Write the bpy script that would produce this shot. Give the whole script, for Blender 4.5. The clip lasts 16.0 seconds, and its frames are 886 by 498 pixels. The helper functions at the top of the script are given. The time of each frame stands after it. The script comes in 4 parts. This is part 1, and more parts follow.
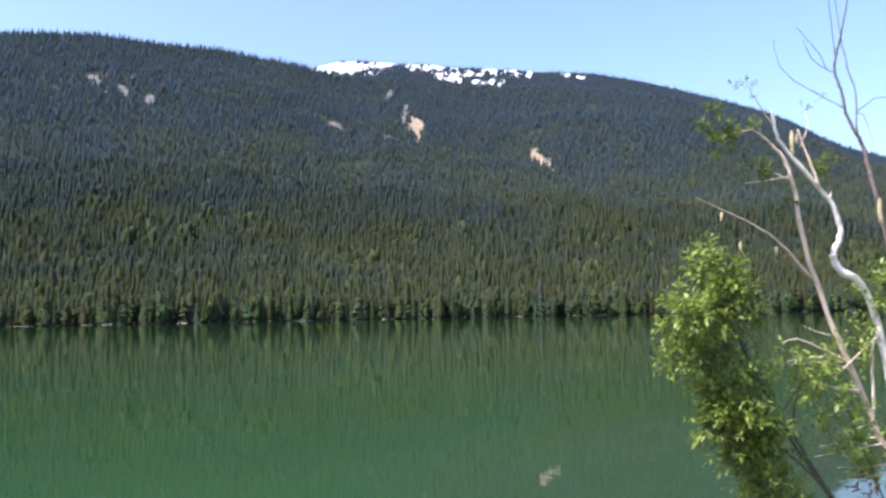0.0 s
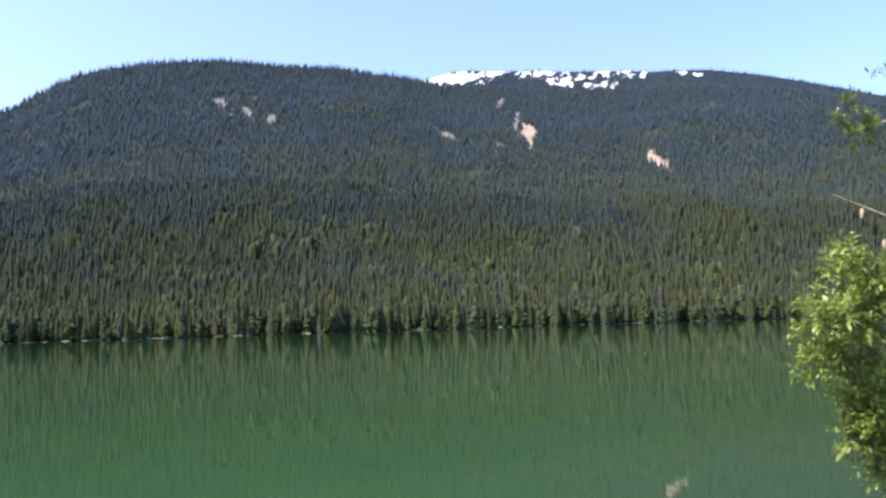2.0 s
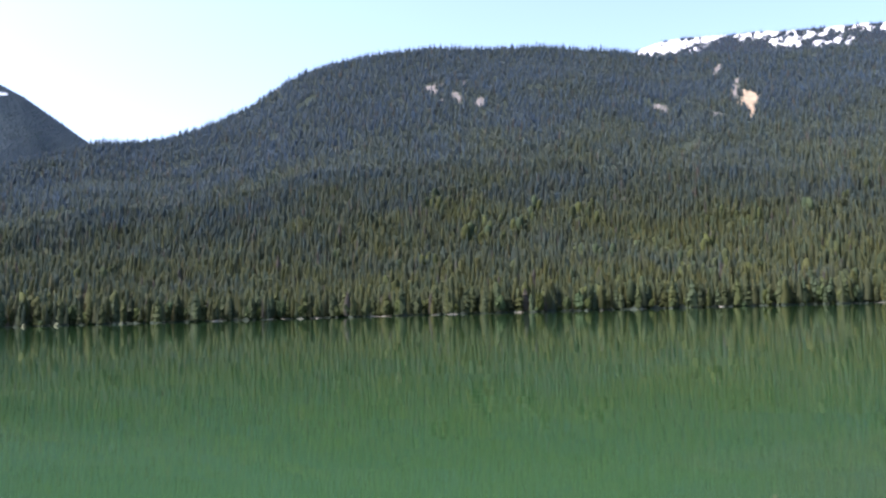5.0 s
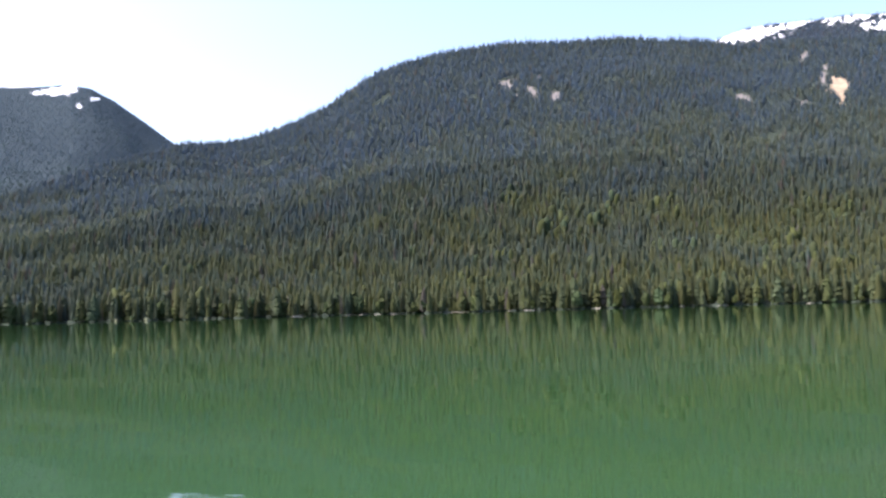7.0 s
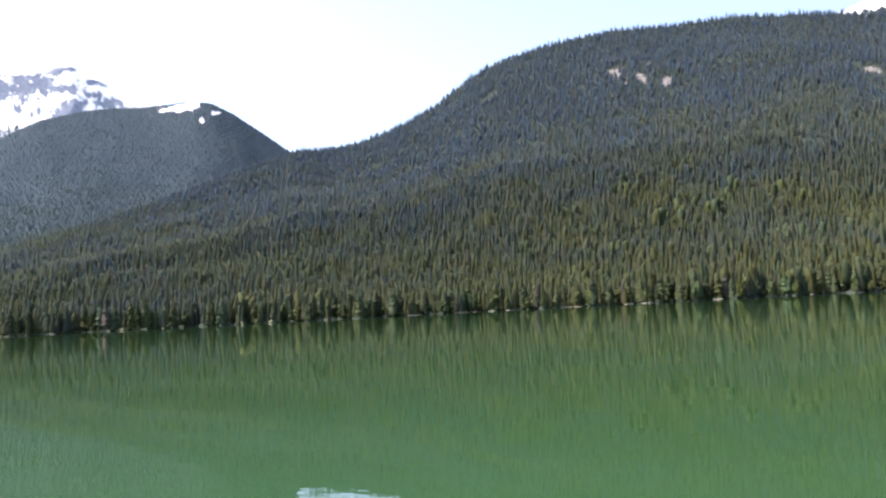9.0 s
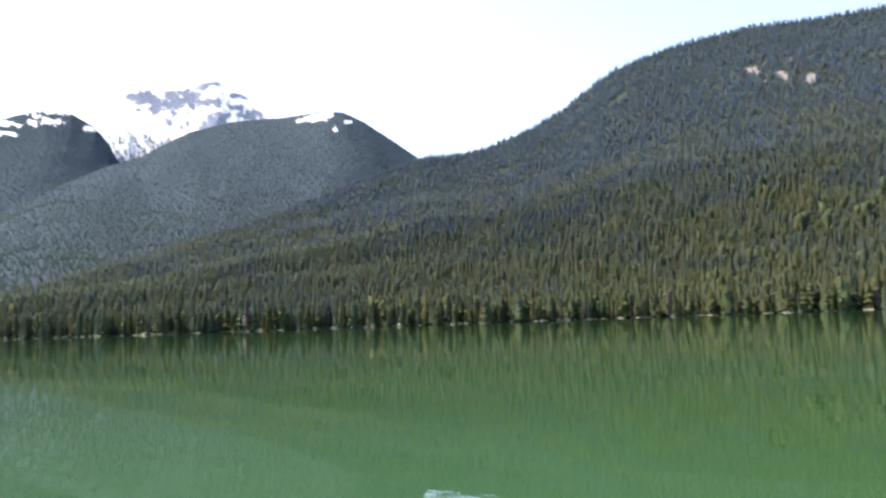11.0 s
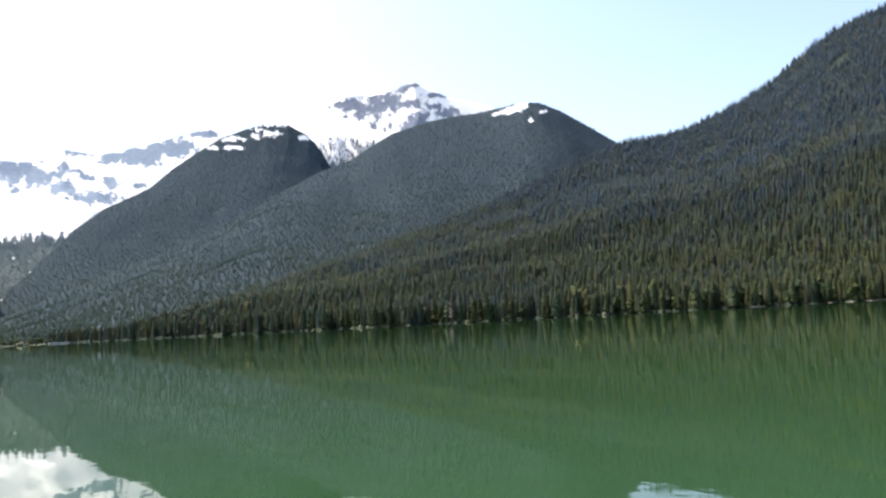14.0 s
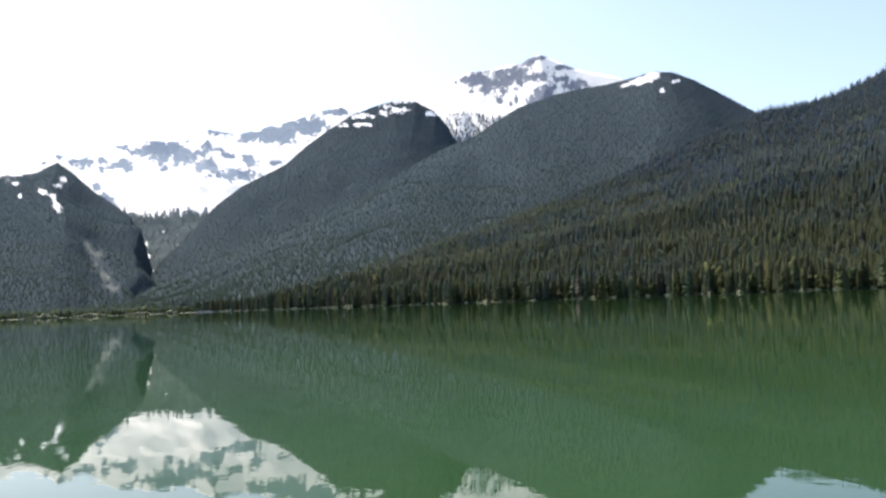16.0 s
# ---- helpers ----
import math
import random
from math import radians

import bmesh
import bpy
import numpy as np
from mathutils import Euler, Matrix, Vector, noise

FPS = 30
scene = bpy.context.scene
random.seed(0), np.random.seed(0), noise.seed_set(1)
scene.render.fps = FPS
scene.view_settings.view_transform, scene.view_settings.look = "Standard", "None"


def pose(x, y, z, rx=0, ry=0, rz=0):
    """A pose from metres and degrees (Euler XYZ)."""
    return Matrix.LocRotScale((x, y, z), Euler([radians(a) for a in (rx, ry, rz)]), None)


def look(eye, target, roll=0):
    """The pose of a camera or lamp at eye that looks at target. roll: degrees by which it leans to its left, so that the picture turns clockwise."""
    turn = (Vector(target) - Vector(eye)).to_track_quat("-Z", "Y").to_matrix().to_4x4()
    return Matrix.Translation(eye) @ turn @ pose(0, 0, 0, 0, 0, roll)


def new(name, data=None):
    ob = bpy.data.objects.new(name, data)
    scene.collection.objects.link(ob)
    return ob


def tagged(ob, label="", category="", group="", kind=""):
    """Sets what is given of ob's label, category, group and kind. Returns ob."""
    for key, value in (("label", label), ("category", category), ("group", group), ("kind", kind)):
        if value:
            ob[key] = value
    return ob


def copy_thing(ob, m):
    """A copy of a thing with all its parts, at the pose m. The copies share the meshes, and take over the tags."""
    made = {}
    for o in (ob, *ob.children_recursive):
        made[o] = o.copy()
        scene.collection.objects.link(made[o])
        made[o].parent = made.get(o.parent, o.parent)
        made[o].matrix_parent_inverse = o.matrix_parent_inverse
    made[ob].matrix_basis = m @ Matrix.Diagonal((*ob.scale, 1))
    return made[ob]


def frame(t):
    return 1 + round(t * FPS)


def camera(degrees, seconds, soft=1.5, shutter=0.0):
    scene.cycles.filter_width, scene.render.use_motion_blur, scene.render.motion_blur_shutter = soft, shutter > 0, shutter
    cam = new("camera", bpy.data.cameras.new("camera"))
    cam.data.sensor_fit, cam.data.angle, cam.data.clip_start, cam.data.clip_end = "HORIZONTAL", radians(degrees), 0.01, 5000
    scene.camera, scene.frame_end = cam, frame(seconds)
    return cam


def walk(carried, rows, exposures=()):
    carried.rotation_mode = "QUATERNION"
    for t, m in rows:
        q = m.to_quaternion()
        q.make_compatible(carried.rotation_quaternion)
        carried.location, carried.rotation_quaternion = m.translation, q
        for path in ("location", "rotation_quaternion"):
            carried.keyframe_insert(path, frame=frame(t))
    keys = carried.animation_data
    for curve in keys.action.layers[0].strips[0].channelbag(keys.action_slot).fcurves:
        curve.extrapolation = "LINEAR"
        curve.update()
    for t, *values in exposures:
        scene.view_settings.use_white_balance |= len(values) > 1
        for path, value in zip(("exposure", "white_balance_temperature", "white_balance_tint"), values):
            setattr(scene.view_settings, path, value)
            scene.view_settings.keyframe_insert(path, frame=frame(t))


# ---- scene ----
cam = camera(58.09, 16.0, soft=2.5, shutter=0.4)

PATH = [
    (0.0, pose(0.015, 0.149, 3.1, 94.745, 1.074, -5.718)),
    (0.5, pose(0.008, 0.150, 3.1, 94.277, 1.453, -3.043)),
    (1.0, pose(0.006, 0.150, 3.1, 94.611, 1.918, -1.980)),
    (1.5, pose(-0.000, 0.150, 3.1, 95.152, 1.823, 0.164)),
    (2.0, pose(-0.006, 0.150, 3.1, 95.524, 1.802, 2.635)),
    (2.5, pose(-0.013, 0.149, 3.1, 95.766, 1.237, 4.982)),
    (3.0, pose(-0.020, 0.149, 3.1, 95.412, 1.780, 7.658)),
    (3.5, pose(-0.028, 0.147, 3.1, 94.910, 2.327, 10.957)),
    (4.0, pose(-0.031, 0.147, 3.1, 94.489, 2.725, 12.112)),
    (4.2, pose(-0.035, 0.146, 3.1, 94.630, 2.360, 13.504)),
    (6.3, pose(-0.051, 0.141, 3.1, 94.189, 1.546, 19.877)),
    (6.5, pose(-0.052, 0.141, 3.1, 94.251, 1.225, 20.188)),
    (7.0, pose(-0.059, 0.138, 3.1, 94.346, 1.525, 23.141)),
    (7.5, pose(-0.065, 0.135, 3.1, 94.135, 1.621, 25.939)),
    (8.0, pose(-0.070, 0.133, 3.1, 93.676, 1.415, 27.899)),
    (8.5, pose(-0.074, 0.131, 3.1, 94.383, 0.879, 29.582)),
    (8.7, pose(-0.075, 0.130, 3.1, 94.494, 2.012, 30.193)),
    (10.8, pose(-0.092, 0.118, 3.1, 94.353, 2.235, 38.196)),
    (11.0, pose(-0.097, 0.115, 3.1, 95.190, 2.020, 40.333)),
    (11.5, pose(-0.103, 0.109, 3.1, 94.877, 2.950, 43.878)),
    (12.0, pose(-0.104, 0.108, 3.1, 94.754, 2.691, 44.273)),
    (12.5, pose(-0.108, 0.104, 3.1, 95.323, 2.749, 46.457)),
    (13.0, pose(-0.114, 0.097, 3.1, 95.459, 2.701, 49.929)),
    (13.5, pose(-0.117, 0.093, 3.1, 95.581, 2.579, 51.721)),
    (14.0, pose(-0.122, 0.087, 3.1, 95.135, 3.137, 54.851)),
    (14.5, pose(-0.125, 0.083, 3.1, 95.427, 2.423, 56.598)),
    (15.0, pose(-0.128, 0.078, 3.1, 95.557, 1.603, 58.806)),
    (15.5, pose(-0.132, 0.072, 3.1, 95.098, 1.262, 61.356)),
    (16.0, pose(-0.134, 0.067, 3.1, 93.748, 2.224, 63.807)),
]
EXPOSURES = [(0.0, 1.24, 6100, 16), (3.5, 1.47, 6300, 20), (8.0, 1.68, 6750, 20), (11.0, 1.80, 7000, 16), (14.0, 1.25, 7000, 13), (16.0, 1.06, 7100, 13)]
walk(cam, PATH, EXPOSURES)

# ---- light ----
SUN_AZ, SUN_EL = -112.0, 54.0
world = bpy.data.worlds.new("sky")
scene.world = world
world.use_nodes = True
wn = world.node_tree.nodes
sky = wn.new("ShaderNodeTexSky")
sky.sky_type = "NISHITA"
sky.sun_disc = False
sky.sun_elevation = radians(SUN_EL)
sky.sun_rotation = radians(SUN_AZ)
sky.altitude = 600
sky.air_density = 1.0
sky.dust_density = 3.5
sky.ozone_density = 2.5
world.node_tree.links.new(sky.outputs[0], wn["Background"].inputs[0])
wn["Background"].inputs[1].default_value = 0.15
sun_data = bpy.data.lights.new("sun", "SUN")
sun_data.energy = 4.2
sun_data.angle = radians(0.55)
sun_data.color = (1.0, 0.965, 0.915)
sun = new("sun", sun_data)
_sd = Vector((math.sin(radians(SUN_AZ)) * math.cos(radians(SUN_EL)),
              math.cos(radians(SUN_AZ)) * math.cos(radians(SUN_EL)), math.sin(radians(SUN_EL))))
sun.matrix_world = look(_sd * 100, (0, 0, 0))


# ---- materials ----
def material(name):
    m = bpy.data.materials.new(name)
    m.use_nodes = True
    return m, m.node_tree.nodes, m.node_tree.links, m.node_tree.nodes["Principled BSDF"]


def ramp(nodes, stops):
    r = nodes.new("ShaderNodeValToRGB")
    e = r.color_ramp.elements
    while len(e) < len(stops):
        e.new(0.5)
    for k, (p, c) in zip(e, stops):
        k.position, k.color = p, (*c, 1)
    return r


def noise_node(nodes, links, vec, scale, detail=3, rough=0.55):
    n = nodes.new("ShaderNodeTexNoise")
    n.inputs["Scale"].default_value = scale
    n.inputs["Detail"].default_value = detail
    n.inputs["Roughness"].default_value = rough
    links.new(vec, n.inputs["Vector"])
    return n


def mix_color(nodes, links, fac, a, b, mode="MIX"):
    m = nodes.new("ShaderNodeMix")
    m.data_type, m.blend_type = "RGBA", mode
    for sock, val in ((m.inputs[0], fac), (m.inputs[6], a), (m.inputs[7], b)):
        if isinstance(val, (int, float)):
            sock.default_value = val
        elif isinstance(val, tuple):
            sock.default_value = (*val, 1)
        else:
            links.new(val, sock)
    return m.outputs[2]


def math_node(nodes, links, op, a, b=0.0, clamp=False):
    m = nodes.new("ShaderNodeMath")
    m.operation, m.use_clamp = op, clamp
    for sock, val in ((m.inputs[0], a), (m.inputs[1], b)):
        if isinstance(val, (int, float)):
            sock.default_value = val
        else:
            links.new(val, sock)
    return m.outputs[0]


def map_range(nodes, links, val, a, b, c=0.0, d=1.0):
    m = nodes.new("ShaderNodeMapRange")
    links.new(val, m.inputs[0])
    for i, v in enumerate((a, b, c, d)):
        m.inputs[i + 1].default_value = v
    return m.outputs[0]


def world_pos(nodes):
    return nodes.new("ShaderNodeNewGeometry").outputs["Position"]


def foliage(name, low, high, pale, per_island=True, translucent=0.25, low_z=60.0, high_z=520.0, vary=0.35, grain_amount=0.25, west_haze=0.0, hues=1.0):
    """Needles or leaves: hue varies tree by tree and in stands; low slopes are yellower, and high holds the haze blue
    painted on conifers.
    """
    m, n, l, p = material(name)
    geo = n.new("ShaderNodeNewGeometry")
    rnd = geo.outputs["Random Per Island"] if per_island else n.new("ShaderNodeObjectInfo").outputs["Random"]
    sep = n.new("ShaderNodeSeparateXYZ")
    l.new(geo.outputs["Position"], sep.inputs[0])
    stand = noise_node(n, l, geo.outputs["Position"], 0.006, 3)
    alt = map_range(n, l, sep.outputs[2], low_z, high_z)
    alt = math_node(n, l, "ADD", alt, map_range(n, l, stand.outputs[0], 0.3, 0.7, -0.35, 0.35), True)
    # western slopes take more of the haze colour held in high
    alt = math_node(n, l, "ADD", alt, map_range(n, l, sep.outputs[0], -200.0, -1000.0, 0.0, west_haze), True)
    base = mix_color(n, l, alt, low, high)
    mul = n.new("ShaderNodeVectorMath")
    mul.operation = "SCALE"
    l.new(base, mul.inputs[0])
    l.new(map_range(n, l, rnd, 0.0, 1.0, 1 - vary, 1 + vary), mul.inputs["Scale"])
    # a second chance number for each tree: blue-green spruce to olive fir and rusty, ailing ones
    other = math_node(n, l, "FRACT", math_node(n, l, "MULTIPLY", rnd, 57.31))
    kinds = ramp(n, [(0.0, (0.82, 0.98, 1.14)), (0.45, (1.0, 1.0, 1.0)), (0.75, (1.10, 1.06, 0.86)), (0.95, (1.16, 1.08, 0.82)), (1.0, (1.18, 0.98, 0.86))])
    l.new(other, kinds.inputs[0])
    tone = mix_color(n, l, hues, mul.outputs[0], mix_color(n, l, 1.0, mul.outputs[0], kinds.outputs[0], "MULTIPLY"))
    snag = math_node(n, l, "GREATER_THAN", rnd, 0.975)
    col = mix_color(n, l, snag, tone, pale)
    grain = noise_node(n, l, geo.outputs["Position"], 0.9, 2)
    mul2 = n.new("ShaderNodeVectorMath")
    mul2.operation = "SCALE"
    l.new(col, mul2.inputs[0])
    l.new(map_range(n, l, grain.outputs[0], 0.3, 0.7, 1 - grain_amount, 1 + grain_amount), mul2.inputs["Scale"])
    l.new(mul2.outputs[0], p.inputs["Base Color"])
    p.inputs["Roughness"].default_value = 0.75
    p.inputs["Specular IOR Level"].default_value = 0.08
    t = n.new("ShaderNodeBsdfTranslucent")
    l.new(mul2.outputs[0], t.inputs[0])
    mx = n.new("ShaderNodeMixShader")
    mx.inputs[0].default_value = translucent
    l.new(p.outputs[0], mx.inputs[1])
    l.new(t.outputs[0], mx.inputs[2])
    l.new(mx.outputs[0], n["Material Output"].inputs[0])
    return m


# The blue of the high needles stands in for haze on upper slopes.
M_CONIFER = foliage("conifer_needles", (0.114, 0.130, 0.071), (0.081, 0.114, 0.146), (0.12, 0.112, 0.10), translucent=0.7, vary=0.15, grain_amount=0.1, west_haze=0.3)
# Haze is painted in: far needles paler, bluer and more even than near ones.
M_CONIFER_HAZED = foliage("hazed_conifer_needles", (0.150, 0.192, 0.172), (0.150, 0.202, 0.236), (0.150, 0.196, 0.215), translucent=0.9, vary=0.1, grain_amount=0.1, hues=0.3)
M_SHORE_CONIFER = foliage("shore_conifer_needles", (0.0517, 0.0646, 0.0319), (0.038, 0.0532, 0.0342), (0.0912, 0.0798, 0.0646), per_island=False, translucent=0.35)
M_BROADLEAF = foliage("broadleaf_leaves", (0.052, 0.066, 0.030), (0.046, 0.060, 0.032), (0.064, 0.069, 0.040), translucent=0.4)
M_WILLOW = foliage("delta_willow_leaves", (0.105, 0.122, 0.062), (0.10, 0.12, 0.07), (0.13, 0.135, 0.08), translucent=0.5, vary=0.25)
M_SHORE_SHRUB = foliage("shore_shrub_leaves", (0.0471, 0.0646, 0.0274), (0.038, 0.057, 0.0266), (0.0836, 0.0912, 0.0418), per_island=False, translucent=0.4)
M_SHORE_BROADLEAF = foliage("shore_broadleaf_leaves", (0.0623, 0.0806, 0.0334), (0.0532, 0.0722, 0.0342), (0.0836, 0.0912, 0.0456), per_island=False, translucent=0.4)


def bark(name, c1, c2, scale=14.0):
    m, n, l, p = material(name)
    pos = world_pos(n)
    a = noise_node(n, l, pos, scale, 5, 0.65)
    b = noise_node(n, l, pos, scale * 6, 3, 0.6)
    r = ramp(n, [(0.32, c2), (0.55, c1), (0.8, tuple(min(1, v * 1.15) for v in c1))])
    l.new(math_node(n, l, "ADD", math_node(n, l, "MULTIPLY", a.outputs[0], 0.7), math_node(n, l, "MULTIPLY", b.outputs[0], 0.3)), r.inputs[0])
    l.new(r.outputs[0], p.inputs["Base Color"])
    p.inputs["Roughness"].default_value = 0.85
    bp = n.new("ShaderNodeBump")
    bp.inputs["Strength"].default_value = 0.5
    bp.inputs["Distance"].default_value = 0.004
    l.new(b.outputs[0], bp.inputs["Height"])
    l.new(bp.outputs[0], p.inputs["Normal"])
    return m


M_TRUNK = bark("conifer_bark", (0.13, 0.10, 0.075), (0.06, 0.045, 0.035), 2.0)


def terrain_material(name, soil, soil2, rock, rock2, snow=(0.82, 0.84, 0.87), rough=6.0, ragged_snow=0.45):
    """Forest soil, with bare rock and old snow where the ground carries them."""
    m, n, l, p = material(name)
    pos = world_pos(n)
    big = noise_node(n, l, pos, 0.01, 5, 0.6)
    fine = noise_node(n, l, pos, 0.11, 4, 0.65)
    mapping = n.new("ShaderNodeMapping")
    mapping.inputs["Scale"].default_value = (1.0, 1.0, 1.4)
    l.new(pos, mapping.inputs[0])
    streak = noise_node(n, l, mapping.outputs[0], 0.05, 6, 0.7)
    fleck = noise_node(n, l, mapping.outputs[0], 0.06, 6, 0.85)
    ragged = noise_node(n, l, mapping.outputs[0], 0.09, 5, 0.85)
    soilc = mix_color(n, l, map_range(n, l, fine.outputs[0], 0.35, 0.65), soil, soil2)
    rockc = mix_color(n, l, map_range(n, l, streak.outputs[0], 0.35, 0.65), rock, rock2)

    def mask(attr, amount, src):
        a = n.new("ShaderNodeAttribute")
        a.attribute_name = attr
        v = math_node(n, l, "ADD", a.outputs["Fac"], map_range(n, l, src, 0.3, 0.7, -amount, amount))
        return map_range(n, l, v, 0.47, 0.53)

    c = mix_color(n, l, mask("rock", 0.42, ragged.outputs[0]), soilc, rockc)
    c = mix_color(n, l, mask("scree", 0.42, ragged.outputs[0]), c, (0.15, 0.14, 0.135))
    snow_m = mask("snow", ragged_snow, fleck.outputs[0])
    snowc = mix_color(n, l, map_range(n, l, big.outputs[0], 0.3, 0.7), snow, tuple(v * 0.93 for v in snow))
    c = mix_color(n, l, snow_m, c, snowc)
    l.new(c, p.inputs["Base Color"])
    p.inputs["Roughness"].default_value = 1.0
    p.inputs["Specular IOR Level"].default_value = 0.0
    bp = n.new("ShaderNodeBump")
    bp.inputs["Strength"].default_value = 0.6
    bp.inputs["Distance"].default_value = rough
    l.new(streak.outputs[0], bp.inputs["Height"])
    l.new(bp.outputs[0], p.inputs["Normal"])
    return m


M_SLOPE = terrain_material("forest_floor_with_slides", (0.0281, 0.0374, 0.0312), (0.0359, 0.0452, 0.0359), (0.335, 0.261, 0.191), (0.211, 0.16, 0.113))
# Hill and ridge soils are tinted blue to imitate haze over distance.
M_HILL = terrain_material("hazed_hill_ground", (0.041, 0.056, 0.066), (0.045, 0.060, 0.070), (0.17, 0.185, 0.17), (0.12, 0.13, 0.12), rough=1.2)
M_RIDGE = terrain_material("haze_blue_ridge_ground", (0.022, 0.030, 0.041), (0.028, 0.036, 0.047), (0.168, 0.168, 0.144), (0.12, 0.12, 0.104))
# Blue cast of the cliffs, and of the snowfield's lower ground, is painted haze.
M_ALP = terrain_material("snow_and_haze_blue_rock", (0.075, 0.10, 0.105), (0.095, 0.115, 0.118), (0.245, 0.30, 0.36), (0.18, 0.225, 0.28), snow=(0.95, 0.935, 0.90), ragged_snow=0.3)
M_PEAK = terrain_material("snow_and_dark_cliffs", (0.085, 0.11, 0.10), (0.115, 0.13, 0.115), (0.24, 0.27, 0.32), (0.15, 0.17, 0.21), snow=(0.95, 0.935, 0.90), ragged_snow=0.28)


def simple(name, c1, c2, scale, rough=0.9, bump=0.0):
    m, n, l, p = material(name)
    a = noise_node(n, l, world_pos(n), scale, 5, 0.65)
    l.new(mix_color(n, l, map_range(n, l, a.outputs[0], 0.3, 0.7), c1, c2), p.inputs["Base Color"])
    p.inputs["Roughness"].default_value = rough
    if bump:
        bp = n.new("ShaderNodeBump")
        bp.inputs["Distance"].default_value = bump
        l.new(a.outputs[0], bp.inputs["Height"])
        l.new(bp.outputs[0], p.inputs["Normal"])
    return m


M_GRASS = simple("marsh_grass", (0.038, 0.0532, 0.0266), (0.0646, 0.0722, 0.038), 0.05)
M_REEDS = simple("reeds_and_bushes", (0.074, 0.088, 0.046), (0.11, 0.118, 0.07), 0.6)
M_BEACH = simple("pale_beach_gravel", (0.182, 0.163, 0.133), (0.106, 0.095, 0.076), 0.3, bump=0.05)
M_DRIFTWOOD = simple("bleached_driftwood", (0.365, 0.327, 0.274), (0.258, 0.228, 0.19), 1.5)
M_BANK = simple("earth_bank", (0.0684, 0.057, 0.038), (0.106, 0.0988, 0.0456), 1.2, bump=0.04)


def water_material():
    m, n, l, p = material("green_lake_water")
    pos = world_pos(n)
    tone = noise_node(n, l, pos, 0.004, 3)
    deep = mix_color(n, l, map_range(n, l, tone.outputs[0], 0.3, 0.7), (0.016, 0.0465, 0.0150), (0.0195, 0.053, 0.018))
    # shallow water over dark mud beside the near bank
    off = n.new("ShaderNodeVectorMath")
    off.operation = "DISTANCE"
    l.new(pos, off.inputs[0])
    off.inputs[1].default_value = (17.0, 9.0, 0.0)
    mud = noise_node(n, l, pos, 0.25, 3)
    reach = math_node(n, l, "ADD", off.outputs["Value"], map_range(n, l, mud.outputs[0], 0.3, 0.7, -3.0, 3.0))
    l.new(mix_color(n, l, map_range(n, l, reach, 19.5, 8.0, 0.0, 0.65), deep, (0.026, 0.034, 0.022)), p.inputs["Base Color"])
    p.inputs["Roughness"].default_value = 0.015
    p.inputs["IOR"].default_value = 1.333
    mp = n.new("ShaderNodeMapping")
    mp.inputs["Rotation"].default_value = (0, 0, radians(25))
    mp.inputs["Scale"].default_value = (0.55, 1.0, 1.0)
    l.new(pos, mp.inputs[0])
    a = noise_node(n, l, mp.outputs[0], 1.3, 2, 0.45)
    b = noise_node(n, l, mp.outputs[0], 0.16, 2, 0.5)
    c = noise_node(n, l, mp.outputs[0], 4.2, 2, 0.5)
    fine = math_node(n, l, "MULTIPLY", c.outputs[0], 0.0008)
    h = math_node(n, l, "ADD", math_node(n, l, "MULTIPLY", a.outputs[0], 0.0026), math_node(n, l, "MULTIPLY", b.outputs[0], 0.018))
    h = math_node(n, l, "ADD", h, fine)
    bp = n.new("ShaderNodeBump")
    bp.inputs["Strength"].default_value = 1.0
    bp.inputs["Distance"].default_value = 1.0
    l.new(h, bp.inputs["Height"])
    l.new(bp.outputs[0], p.inputs["Normal"])
    return m


M_WATER = water_material()


# ---- mesh helpers ----
def mesh_object(name, verts, faces, mat, parent=None, label="", smooth=False):
    me = bpy.data.meshes.new(name)
    me.from_pydata(verts, [], faces)
    me.materials.append(mat)
    if smooth:
        me.shade_smooth()
    ob = new(name, me)
    if parent is not None:
        ob.parent = parent
    if label:
        tagged(ob, label)
    return ob


def tri_object(name, verts, tris, mat, smooth=False):
    """A large triangle mesh from numpy arrays."""
    me = bpy.data.meshes.new(name)
    me.vertices.add(len(verts))
    me.vertices.foreach_set("co", verts.astype(np.float32).ravel())
    me.loops.add(tris.size)
    me.loops.foreach_set("vertex_index", tris.astype(np.int32).ravel())
    me.polygons.add(len(tris))
    me.polygons.foreach_set("loop_start", np.arange(0, tris.size, 3, dtype=np.int32))
    me.polygons.foreach_set("loop_total", np.full(len(tris), 3, dtype=np.int32))
    me.update(calc_edges=True)
    me.materials.append(mat)
    if smooth:
        me.shade_smooth()
    return new(name, me)


def part(name, bm, mat, parent, label=""):
    me = bpy.data.meshes.new(name)
    bm.to_mesh(me)
    bm.free()
    me.materials.append(mat)
    ob = new(name, me)
    ob.parent = parent
    if label:
        tagged(ob, label)
    return ob


# ---- smooth random relief ----
rng = np.random.default_rng(7)
LATTICE = rng.random((256, 256))


def value_noise(x, y):
    xi, yi = np.floor(x).astype(int), np.floor(y).astype(int)
    fx, fy = x - xi, y - yi
    fx, fy = fx * fx * (3 - 2 * fx), fy * fy * (3 - 2 * fy)
    g = lambda a, b: LATTICE[a % 256, b % 256]
    top = g(xi, yi) * (1 - fx) + g(xi + 1, yi) * fx
    bot = g(xi, yi + 1) * (1 - fx) + g(xi + 1, yi + 1) * fx
    return top * (1 - fy) + bot * fy


